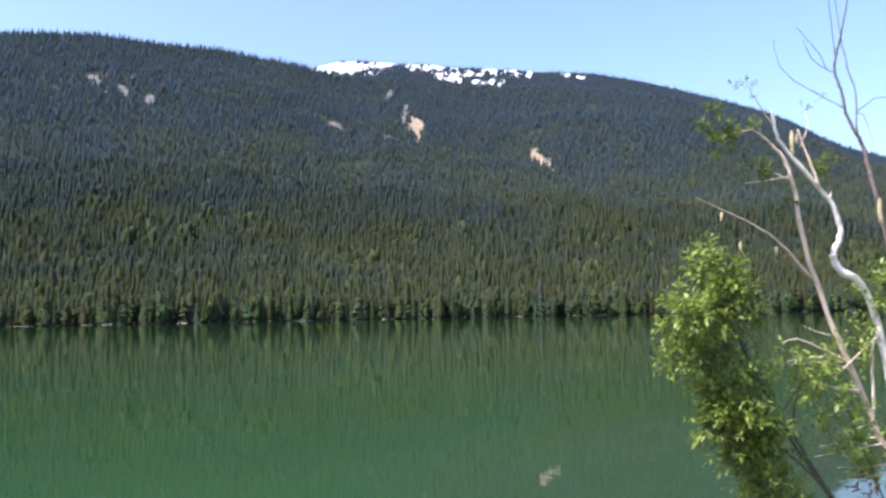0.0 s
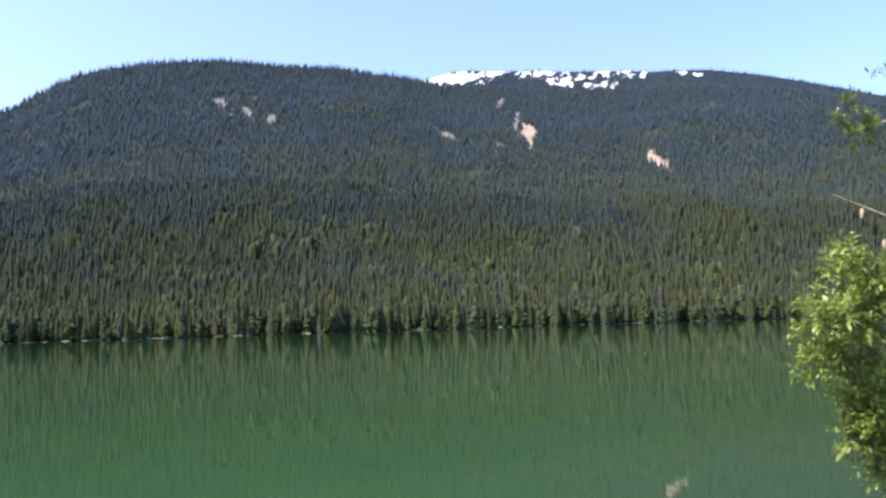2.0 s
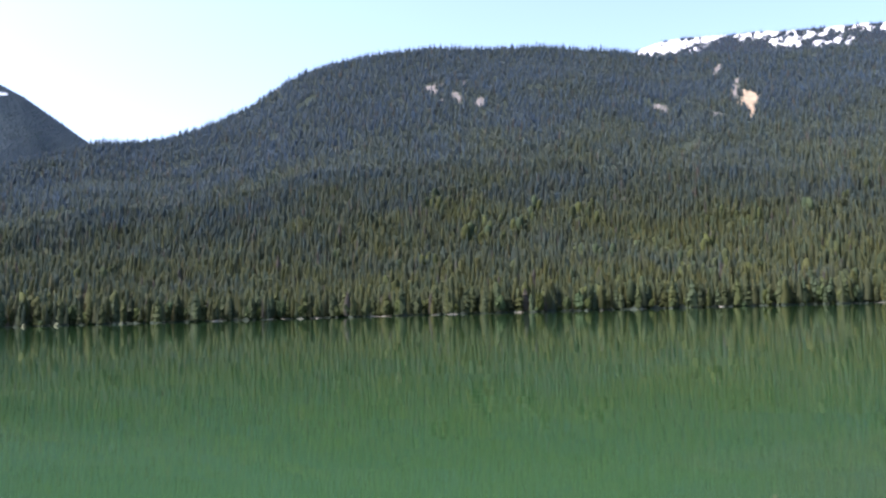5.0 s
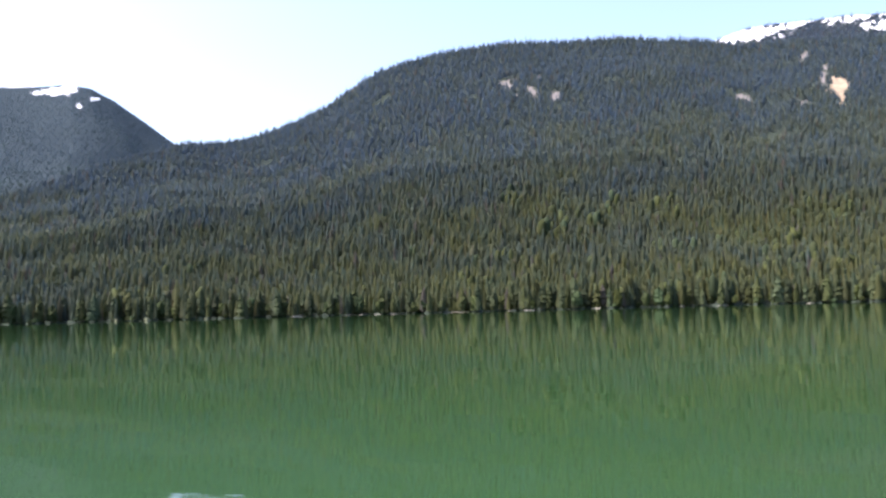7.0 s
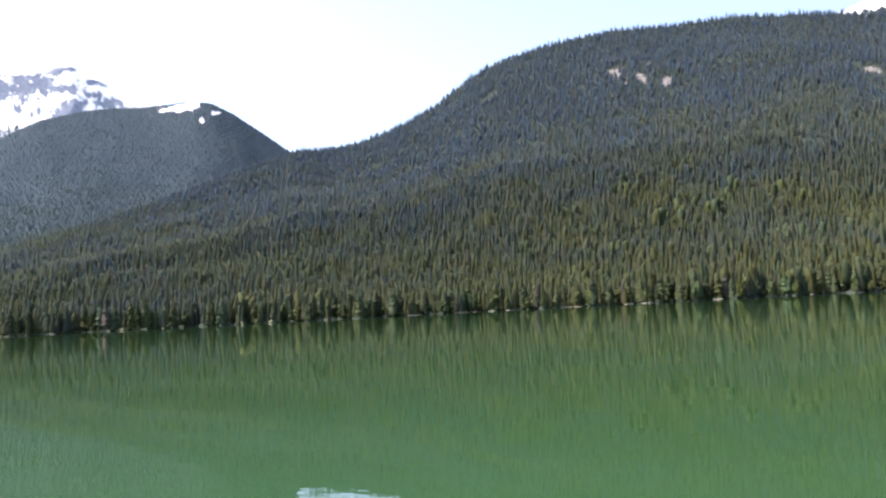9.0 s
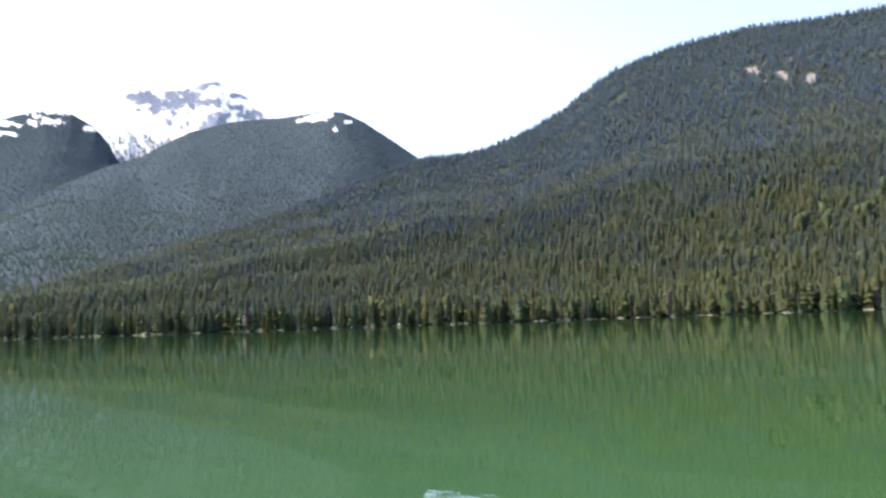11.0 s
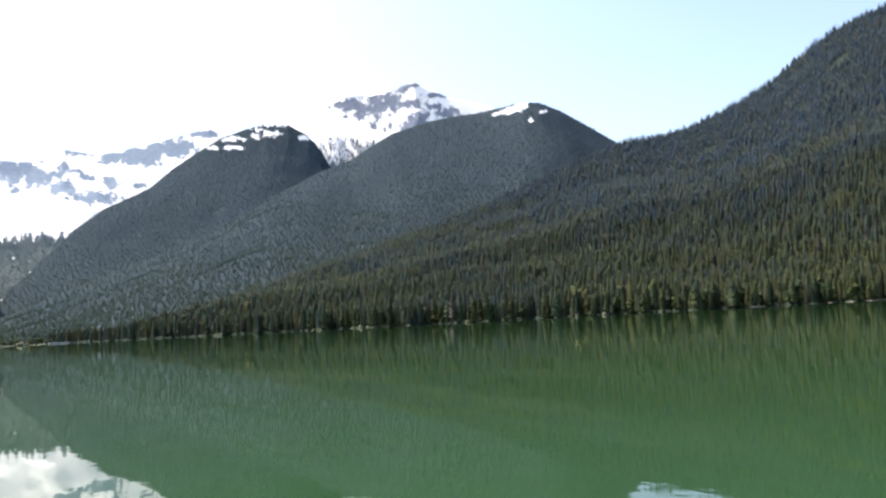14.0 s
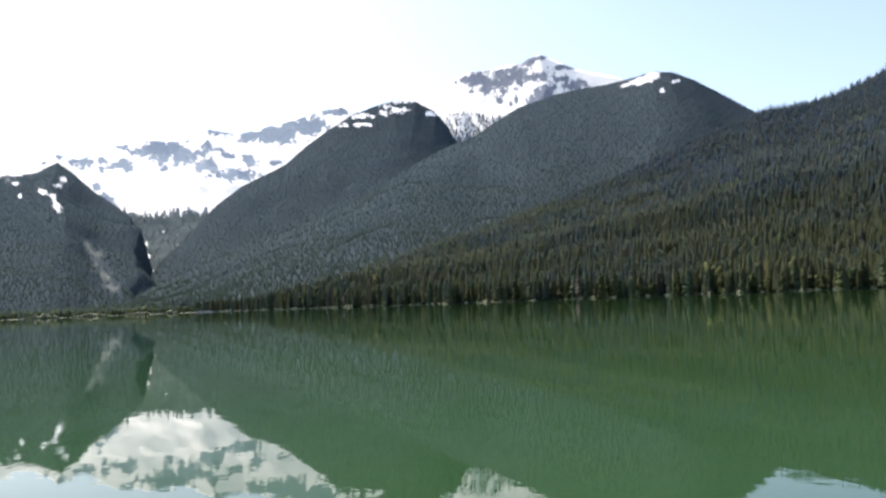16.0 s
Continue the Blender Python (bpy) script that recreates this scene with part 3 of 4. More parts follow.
# ---- woods ----
def lathe_tree(seed, n, rings, jag=0.35):
    """A conifer crown of unit height: a tip and rings of (height, radius), ragged at the rims."""
    g = np.random.default_rng(seed)
    v, f = [(g.uniform(-0.01, 0.01), g.uniform(-0.01, 0.01), 1.0)], []
    for k, (z, r) in enumerate(rings):
        rim = k % 2 == 0
        for i in range(n):
            a = 2 * math.pi * (i + 0.5 * (k // 2 % 2) + g.uniform(-0.2, 0.2)) / n
            rr = r * (1 + g.uniform(-jag, jag)) if rim else r * (1 + g.uniform(-0.15, 0.15))
            v.append((rr * math.cos(a), rr * math.sin(a), z + (g.uniform(-0.07, 0.035) if rim else g.uniform(-0.01, 0.02))))
    f += [(0, 1 + i, 1 + (i + 1) % n) for i in range(n)]
    for k in range(len(rings) - 1):
        a, b = 1 + k * n, 1 + (k + 1) * n
        for i in range(n):
            j = (i + 1) % n
            f += [(a + i, b + i, b + j), (a + i, b + j, a + j)]
    return np.array(v), np.array(f)


RINGS_NEAR = [(0.93, 0.03), (0.91, 0.022), (0.83, 0.065), (0.80, 0.05), (0.69, 0.10), (0.66, 0.075), (0.55, 0.125), (0.51, 0.095),
              (0.39, 0.145), (0.35, 0.11), (0.23, 0.15), (0.19, 0.12), (0.04, 0.13)]
RINGS_FRONT = [(0.84, 0.045), (0.60, 0.09), (0.32, 0.13), (0.03, 0.14)]
RINGS_MID = [(0.80, 0.055), (0.46, 0.115), (0.03, 0.15)]
RINGS_TINY = [(0.5, 0.085), (0.04, 0.15)]
T_FRONT = [lathe_tree(150 + k, 5, RINGS_FRONT, 0.35) for k in range(8)]
T_MID = [lathe_tree(100 + k, 4, RINGS_MID, 0.35) for k in range(8)]
T_TINY = [lathe_tree(250 + k, 4, RINGS_TINY, 0.2) for k in range(6)]


def lump_tree(seed, subdiv=2, rough=0.32):
    """A broadleaf crown of unit height with an uneven outline."""
    bm = bmesh.new()
    bmesh.ops.create_icosphere(bm, subdivisions=subdiv, radius=0.5)
    g = np.random.default_rng(seed)
    off = Vector(g.uniform(-50, 50, 3))
    for v in bm.verts:
        d = v.co.normalized()
        k = 1 + rough * noise.noise(d * 2.2 + off) * 1.5 + rough * noise.noise(d * 6.0 + off)
        v.co = Vector((d.x * 0.27 * k, d.y * 0.27 * k, 0.55 + d.z * 0.47 * k))
    bmesh.ops.triangulate(bm, faces=bm.faces)
    v = np.array([v.co[:] for v in bm.verts])
    f = np.array([[q.index for q in fc.verts] for fc in bm.faces])
    bm.free()
    return v, f


T_LUMP = [lump_tree(300 + k) for k in range(6)]


def plant(templates, pos, height, width, g):
    """One mesh of many trees at those places."""
    vs, fs, base = [], [], 0
    which = g.integers(0, len(templates), len(pos))
    ang = g.uniform(0, 2 * math.pi, len(pos))
    lean = g.normal(0, 0.025, (len(pos), 2))
    for k, (tv, tf) in enumerate(templates):
        m = which == k
        p, h, w, a, ln = pos[m], height[m], width[m], ang[m], lean[m]
        c, s = np.cos(a)[:, None], np.sin(a)[:, None]
        x = (tv[None, :, 0] * c - tv[None, :, 1] * s) * (h * w)[:, None] + tv[None, :, 2] * (h * ln[:, 0])[:, None] + p[:, 0:1]
        y = (tv[None, :, 0] * s + tv[None, :, 1] * c) * (h * w)[:, None] + tv[None, :, 2] * (h * ln[:, 1])[:, None] + p[:, 1:2]
        z = tv[None, :, 2] * h[:, None] + p[:, 2:3]
        vs.append(np.stack([x, y, z], -1).reshape(-1, 3))
        fs.append((tf[None] + (np.arange(m.sum()) * len(tv))[:, None, None]).reshape(-1, 3) + base)
        base += m.sum() * len(tv)
    return np.concatenate(vs), np.concatenate(fs)


def scatter(mt, az_range, s_range, density, g, keep=None):
    """Uneven but well spread places on a mountain (trees per square metre)."""
    az = np.linspace(*az_range, 200)
    r0, r1 = mt.foot(az), mt.crest_r(az)
    ra, rb = r0 + (r1 - r0) * s_range[0], r0 + (r1 - r0) * s_range[1]
    area = np.mean((rb ** 2 - ra ** 2) / 2) * radians(az_range[1] - az_range[0])
    big = rb.max()
    small = ra.min()
    n = int(density * radians(az_range[1] - az_range[0]) * (big ** 2 - small ** 2) / 2)
    i = np.arange(n) + g.integers(0, 5000)
    A = az_range[0] + (az_range[1] - az_range[0]) * ((0.7548776662 * i) % 1.0)
    R = np.sqrt(small ** 2 + (big ** 2 - small ** 2) * ((0.5698402910 * i) % 1.0))
    A, R = A + np.degrees(g.normal(0, 2.6, n) / R), R + g.normal(0, 2.6, n)
    s = (R - mt.foot(A)) / (mt.crest_r(A) - mt.foot(A))
    ok = (s >= s_range[0]) & (s <= s_range[1])
    A, R, s = A[ok], R[ok], s[ok]
    Z = mt.height(A, R)
    X, Y = R * np.sin(np.radians(A)), R * np.cos(np.radians(A))
    E = np.degrees(np.arctan2(Z - EYE_Z, R))
    if keep is not None:
        k = keep(A, E, X, Y, Z, s)
        X, Y, Z, s, A, R = X[k], Y[k], Z[k], s[k], A[k], R[k]
    return np.stack([X, Y, Z - 0.4], 1), s, A, R


def wood(name, label, mt, templates, mat, az_range, s_range, density, heights, seed, keep=None, width=(0.85, 1.3)):
    g = np.random.default_rng(seed)
    pos, s, A, R = scatter(mt, az_range, s_range, density, g, keep)
    h = np.interp(s, [0, 1], heights) * np.clip(g.normal(0.92, 0.25, len(pos)), 0.4, 1.55)
    w = g.uniform(*width, len(pos))
    v, f = plant(templates, pos, h, w, g)
    ob = tri_object(name, v, f, mat, smooth=True)
    return tagged(ob, label, "forest", kind="stuff")


def off_slides(A, E, X, Y, Z, s):
    bare = np.maximum(blobs(A, E, SLIDES), blobs(A, E, SCREE) * 0.85)
    gap = fbm(X, Y, 55, 3)
    return (bare < 0.5) & (gap > -0.95)


def broadleaf_zone(A, E, X, Y, Z, s):
    zone = fbm(X, Y, 60, 3) + np.interp(A, [-60, -35, -10, 15, 40], [-0.5, -0.35, 0.0, 0.18, 0.15]) - s * 1.6
    return zone > 0.15


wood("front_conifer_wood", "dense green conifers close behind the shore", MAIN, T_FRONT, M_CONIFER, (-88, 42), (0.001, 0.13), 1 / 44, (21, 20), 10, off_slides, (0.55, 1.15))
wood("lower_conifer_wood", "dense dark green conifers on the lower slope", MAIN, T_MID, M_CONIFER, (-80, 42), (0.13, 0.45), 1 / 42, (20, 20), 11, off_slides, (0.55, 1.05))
wood("upper_conifer_wood", "dense conifers on the upper slope, tinted blue for haze", MAIN, T_TINY, M_CONIFER, (-76, 40), (0.45, 1.02), 1 / 60, (20, 18), 12, off_slides, (0.6, 1.05))
wood("broadleaf_wood", "yellow-green broadleaf trees among the conifers", MAIN, T_LUMP, M_BROADLEAF, (-88, 44), (0.005, 0.35), 1 / 360, (22, 19), 13, broadleaf_zone, (0.5, 0.8))


def keep_off(fn, limit=0.5, rim=2.0, clump=0.5):
    """Trees stand off the snow, but for small clumps and those along the very crest."""
    def keep(A, E, X, Y, Z, s):
        return (fn(A, E, X, Y, Z) < limit) | (s > rim) | (fbm(X, Y, 22, 2) > clump)
    return keep


def snowy_ridge_trees(A, E, X, Y, Z, s):
    """Clean snow in the great field, more and more trees standing in the patches beside it."""
    return (back_snow(A, E, X, Y, Z) < 0.5) | (fbm(X, Y, 20, 2) > np.interp(A, [2, 5], [0.8, 0.2]))


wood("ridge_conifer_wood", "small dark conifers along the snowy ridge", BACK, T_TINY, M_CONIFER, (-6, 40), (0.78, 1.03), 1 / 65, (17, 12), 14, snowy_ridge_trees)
wood("dome_conifer_wood", "dark conifers covering the rounded mountain", MID, T_TINY, M_CONIFER_HAZED, (-86, -38), (0.2, 1.02), 1 / 64, (15, 8), 15, keep_off(mid_snow, 0.4, 0.985, 0.0), (0.6, 1.0))
wood("shoulder_conifer_wood", "dark conifers covering the mountain shoulder", LEFT, T_TINY, M_CONIFER_HAZED, (-86, -60), (0.15, 1.02), 1 / 68, (12, 8), 16, keep_off(left_snow, 0.5, 0.975, 0.1), (0.75, 1.15))
wood("spur_conifer_wood", "dark conifers covering the mountain spur", FARLEFT, T_TINY, M_CONIFER_HAZED, (-100, -83.2), (0.02, 1.01), 1 / 70, (10, 7), 17,
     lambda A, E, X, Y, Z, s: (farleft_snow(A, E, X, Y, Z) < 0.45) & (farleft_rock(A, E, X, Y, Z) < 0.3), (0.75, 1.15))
wood("headwall_conifer_wood", "scattered conifers below the snowfield", RANGE, T_TINY, M_CONIFER_HAZED, (-92, -72), (0.1, 0.7), 1 / 190, (12, 9), 18,
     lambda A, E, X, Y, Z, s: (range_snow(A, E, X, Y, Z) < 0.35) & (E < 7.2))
def col_trees(A, E, X, Y, Z, s):
    """Thick below the bench, thinning upwards into gullies of snow; one row along the bench's rim."""
    gully = fbm(A * 3.0, E * 0.5, 0.5, 3)
    rim = (np.abs(E - np.interp(A, [-63.3, -61.5, -60], [13.2, 13.2, 13.0])) < 0.06) & (A > -63.2) & (A < -60.2)
    return rim | ((E < 13.0) & (gully > np.interp(E, [11.8, 12.3, 13.0], [-1.2, -0.45, 0.12])))


wood("col_conifer_wood", "dark conifers thinning out on the snow of the col", PEAK, T_TINY, M_CONIFER, (-64, -57.5), (0.2, 0.93), 1 / 90, (24, 20), 24, col_trees, (0.7, 1.1))
wood("delta_conifer_wood", "low conifers on the flat delta", DELTA, T_TINY, M_CONIFER_HAZED, (-100, -75), (0.03, 0.9), 1 / 130, (14, 22), 19)
wood("delta_broadleaf_wood", "low pale green willows on the flat delta", DELTA, T_LUMP, M_WILLOW, (-100, -76.5), (0.012, 0.16), 1 / 150, (9, 14), 20)


# ---- trees and shrubs of the far shore ----
def crown_mesh(seed):
    v, f = lathe_tree(seed, 8, RINGS_NEAR, 0.42)
    me = bpy.data.meshes.new("crown")
    me.from_pydata(v.tolist(), [], f.tolist())
    me.materials.append(M_SHORE_CONIFER)
    return me


def trunk_mesh(name, r, h, mat):
    bm = bmesh.new()
    bmesh.ops.create_cone(bm, cap_ends=True, segments=7, radius1=r, radius2=r * 0.35, depth=h, matrix=Matrix.Translation((0, 0, h / 2)))
    me = bpy.data.meshes.new(name)
    bm.to_mesh(me)
    bm.free()
    me.materials.append(mat)
    return me


def shore_conifer(seed):
    root = tagged(new("conifer"), "tall green conifer standing at the lake shore", "tree", "conifers along the shore")
    new("trunk", trunk_mesh("trunk", 0.016, 0.8, M_TRUNK)).parent = root
    new("crown", crown_mesh(seed)).parent = root
    return root


def shore_broadleaf(seed):
    root = tagged(new("broadleaf_tree"), "yellow-green broadleaf tree leaning over the shore", "tree", "broadleaf trees along the shore")
    new("trunk", trunk_mesh("trunk", 0.02, 0.5, M_TRUNK)).parent = root
    v, f = lump_tree(seed, 3, 0.4)
    me = bpy.data.meshes.new("crown")
    me.from_pydata(v.tolist(), [], f.tolist())
    me.materials.append(M_SHORE_BROADLEAF)
    new("crown", me).parent = root
    return root


def shore_shrub(seed):
    v, f = lump_tree(seed, 2, 0.45)
    v = v * np.array([1.9, 1.9, 1.0]) - np.array([0, 0, 0.12])
    ob = mesh_object("shrub", v.tolist(), f.tolist(), M_SHORE_SHRUB)
    return tagged(ob, "low pale green shrub at the water's edge", "shrub", "shrubs along the shore")


def on_shore(az, inland):
    r = float(MAIN.foot(np.array([az]))[0]) + inland
    z = float(MAIN.height(np.array([az]), np.array([r]))[0])
    return r * math.sin(radians(az)), r * math.cos(radians(az)), z


def line_shore(makers, azimuths, inland, height, seed):
    g = random.Random(seed)
    originals = list(makers)
    for k, az in enumerate(azimuths):
        x, y, z = on_shore(az, g.uniform(*inland))
        h = g.uniform(*height)
        src = originals[k % len(originals)]
        m = pose(x, y, z - 0.3, g.uniform(-3, 3), g.uniform(-3, 3), g.uniform(0, 360))
        ob = src if k < len(originals) else copy_thing(src, Matrix.Identity(4))
        ob.matrix_basis = m @ Matrix.Diagonal((h * g.uniform(0.85, 1.2), h * g.uniform(0.85, 1.2), h, 1))


_g = random.Random(5)
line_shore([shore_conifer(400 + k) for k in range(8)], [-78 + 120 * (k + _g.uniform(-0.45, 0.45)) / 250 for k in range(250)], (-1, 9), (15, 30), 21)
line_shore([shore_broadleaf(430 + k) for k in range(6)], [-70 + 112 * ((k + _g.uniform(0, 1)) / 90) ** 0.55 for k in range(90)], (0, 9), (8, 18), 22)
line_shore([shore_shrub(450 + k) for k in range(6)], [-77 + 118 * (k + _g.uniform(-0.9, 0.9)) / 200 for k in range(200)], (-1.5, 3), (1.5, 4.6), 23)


def shore_bar(name, az, half, mat, label, category, height=0.9, depth=3.0, out=-2.0, seed=0):
    """A low bar of gravel or reeds that lies along the waterline."""
    g = np.random.default_rng(seed + 900)
    n, k = 15, 7
    v, f = [], []
    for i in range(n):
        u = i / (n - 1) * 2 - 1
        a = az + half * u
        r = float(MAIN.foot(np.array([a]))[0]) + out
        w = math.sqrt(max(0.0, 1 - u * u))
        for j in range(k):
            q = j / (k - 1) * 2 - 1
            rr = r + q * depth * (0.25 + 0.75 * w)
            z = -0.15 + height * (0.15 + 0.85 * w) * (1 - q * q) * g.uniform(0.6, 1.15)
            v.append((rr * math.sin(radians(a)), rr * math.cos(radians(a)), z))
    for i in range(n - 1):
        for j in range(k - 1):
            p = i * k + j
            f.append((p, p + 1, p + k + 1, p + k))
    ob = mesh_object(name, v, f, mat, smooth=True)
    return tagged(ob, label, category, kind="structure")


def reed_bed(az, half, seed, mt=MAIN, tall=1.0):
    """A low bar overgrown with tufts of reeds and small bushes that lean every way."""
    g = np.random.default_rng(seed + 940)
    v, f = [], []
    for k in range(int(36 + 60 * half)):
        u = g.uniform(-1, 1)
        a = az + half * u
        r = float(mt.foot(np.array([a]))[0]) - 2.5 + g.uniform(-3.0, 3.0) * (1 - 0.6 * abs(u))
        c = np.array((r * math.sin(radians(a)), r * math.cos(radians(a)), -0.2))
        h = tall * g.uniform(0.9, 2.3) * (1.15 - 0.6 * abs(u)) * (1.9 if g.random() < 0.06 else 1.0)
        w = h * g.uniform(0.35, 0.7)
        tip = c + np.array((g.normal(0, 0.2 * h), g.normal(0, 0.2 * h), h))
        b = len(v)
        n = 6
        for z, q in ((0.0, 0.8), (0.55, 1.0)):
            for i in range(n):
                t = 2 * math.pi * (i + g.uniform(-0.2, 0.2)) / n
                v.append(tuple(c + (tip - c) * z + np.array((math.cos(t), math.sin(t), 0)) * w * q * g.uniform(0.7, 1.2)))
        v.append(tuple(tip))
        f += [(b + i, b + (i + 1) % n, b + n + (i + 1) % n, b + n + i) for i in range(n)]
        f += [(b + n + i, b + n + (i + 1) % n, b + 2 * n) for i in range(n)]
    ob = mesh_object("reed_bed", v, f, M_REEDS, smooth=True)
    return tagged(ob, "low bar of yellow-green reeds and bushes at the waterline", "reeds", kind="stuff")


for k, (az, half) in enumerate([(-22.2, 0.95), (-18.4, 0.2), (-17.0, 0.45), (-6.3, 0.5), (-3.75, 0.5), (9.6, 0.25), (11.0, 0.5), (15.2, 0.4), (16.7, 0.7),
                                (-33.5, 0.4), (-29.3, 0.9), (-26.6, 0.6), (-27.8, 0.3)]):
    shore_bar("beach", az, half, M_BEACH, "narrow strip of pale gravel beach below the trees", "beach", height=0.5, seed=k)
for k, (az, half) in enumerate([(-70.6, 0.35), (-69.0, 0.5), (-66.0, 0.35), (-63.8, 0.35), (-60.6, 0.9), (-54.3, 0.4), (-53.2, 0.3), (-45.2, 0.25), (-43.5, 0.4), (-39.8, 0.35)]):
    reed_bed(az, half, k)
for k, (az, half) in enumerate([(-82.6, 0.42), (-84.6, 0.9), (-87.6, 1.1), (-90.4, 0.9), (-79.6, 0.5)]):
    reed_bed(az, half, 30 + k, DELTA, 2.6)


def drift_log(az, length, turn, seed):
    bm = bmesh.new()
    g = random.Random(seed)
    bmesh.ops.create_cone(bm, cap_ends=True, segments=9, radius1=0.42, radius2=0.22, depth=length, matrix=Matrix.Rotation(radians(90), 4, "Y"))
    for v in bm.verts:
        v.co.z += 0.12 * math.sin(v.co.x * 0.8)
        v.co.y += g.uniform(-0.05, 0.05)
    bmesh.ops.create_cone(bm, cap_ends=True, segments=6, radius1=0.14, radius2=0.05, depth=2.2, matrix=Matrix.Translation((length * 0.2, 0, 0.9)) @ Matrix.Rotation(radians(25), 4, "Y"))
    me = bpy.data.meshes.new("driftwood_log")
    bm.to_mesh(me)
    bm.free()
    me.materials.append(M_DRIFTWOOD)
    ob = new("driftwood_log", me)
    x, y, z = on_shore(az, -3.5)
    ob.matrix_world = pose(x, y, 0.35, 0, g.uniform(-4, 4), -az + turn)
    return tagged(ob, "bleached driftwood log stranded at the shore", "log", "driftwood logs on the shore")


for k, (az, ln, tr) in enumerate([(-12.4, 7, 35), (-12.2, 6, -30), (-12.0, 5, 70), (-22.6, 12, 5), (-33.4, 9, 8), (1.6, 7, -12), (-16.9, 8, 4), (-77.5, 10, 3)]):
    drift_log(az, ln, tr, k)


# ---- shrub and dead trees on the near bank ----
SHRUB_SPRAYS = [
    (1.60, 3.70, 3.30, 0.063, 0.080, 12),
    (1.68, 3.70, 3.18, 0.104, 0.115, 26),
    (1.53, 3.63, 3.06, 0.099, 0.090, 22),
    (1.39, 3.55, 3.08, 0.050, 0.060, 8),
    (1.74, 3.76, 3.07, 0.108, 0.133, 24),
    (1.56, 3.69, 2.92, 0.116, 0.116, 26),
    (1.45, 3.65, 2.88, 0.068, 0.092, 10),
    (1.68, 3.74, 2.76, 0.109, 0.115, 35),
    (1.71, 3.70, 2.61, 0.121, 0.109, 41),
    (1.85, 3.75, 2.53, 0.099, 0.105, 29),
    (1.62, 3.66, 2.58, 0.078, 0.107, 26),
    (1.78, 3.76, 2.42, 0.090, 0.094, 26),
    (1.88, 3.76, 2.31, 0.109, 0.100, 29),
    (1.93, 3.82, 2.17, 0.120, 0.096, 26),
    (1.91, 3.83, 2.72, 0.063, 0.108, 12),
    (1.86, 3.82, 2.85, 0.043, 0.065, 3),
]
SIDE_SPRAYS = [
    (2.15, 3.89, 2.78, 0.116, 0.083, 16),
    (2.29, 3.99, 2.69, 0.102, 0.096, 14),
    (2.42, 3.99, 2.51, 0.096, 0.125, 22),
    (2.71, 4.10, 3.20, 0.077, 0.071, 9),
    (2.63, 4.13, 2.93, 0.077, 0.119, 9),
    (2.72, 4.17, 2.34, 0.101, 0.119, 14),
    (2.59, 4.09, 2.26, 0.087, 0.070, 9),
    (2.12, 3.92, 2.43, 0.039, 0.083, 4),
    (2.73, 4.11, 3.05, 0.059, 0.089, 6),
    (2.43, 4.06, 2.83, 0.046, 0.058, 3),
]
TUFT_SPRAYS = [
    (1.83, 3.93, 3.94, 0.074, 0.062, 9),
    (1.77, 3.93, 4.01, 0.034, 0.028, 2),
    (1.77, 3.92, 4.08, 0.025, 0.023, 2),
    (1.95, 3.96, 3.99, 0.057, 0.034, 3),
    (2.03, 3.97, 3.78, 0.040, 0.052, 5),
    (2.43, 4.08, 3.84, 0.054, 0.042, 5),
    (2.18, 4.02, 3.67, 0.029, 0.023, 2),
]
DARK_TUFTS = [
    (1.92, 4.00, 4.24, 0.023, 0.020, 2),
    (2.00, 3.99, 4.25, 0.026, 0.026, 3),
    (2.02, 3.99, 4.19, 0.017, 0.017, 1),
    (2.36, 4.11, 4.17, 0.024, 0.036, 2),
    (2.68, 4.47, 4.33, 0.016, 0.016, 1),
]
TASSELS = [
    ((2.26, 4.06, 4.03), 0.145, 0.0133),
    ((2.30, 4.08, 4.02), 0.078, 0.0059),
    ((3.05, 4.53, 3.74), 0.183, 0.0117),
    ((1.81, 3.96, 3.59), 0.048, 0.0085),
    ((1.90, 3.96, 3.44), 0.057, 0.0057),
    ((2.13, 4.04, 3.42), 0.055, 0.0058),
    ((2.55, 4.11, 2.68), 0.071, 0.0073),
]
WITHERED = (2.52, 4.01, 2.19)

M_SHRUB_BARK = bark("shrub_bark", (0.076, 0.0646, 0.0456), (0.0266, 0.0228, 0.0167), 40.0)
M_PALE_BARK = bark("bleached_dead_wood", (0.78, 0.73, 0.67), (0.52, 0.44, 0.38), 30.0)
M_TAN_BARK = bark("tan_dead_wood", (0.66, 0.53, 0.42), (0.44, 0.31, 0.22), 30.0)
M_BARE_BARK = bark("grey_brown_bark", (0.129, 0.095, 0.0798), (0.0608, 0.0456, 0.0418), 30.0)
M_WITHERED = simple("withered_brown_leaves", (0.228, 0.0988, 0.0418), (0.137, 0.0532, 0.0228), 60.0)
M_TASSEL = simple("dry_straw_lichen", (0.471, 0.395, 0.228), (0.342, 0.274, 0.144), 80.0)


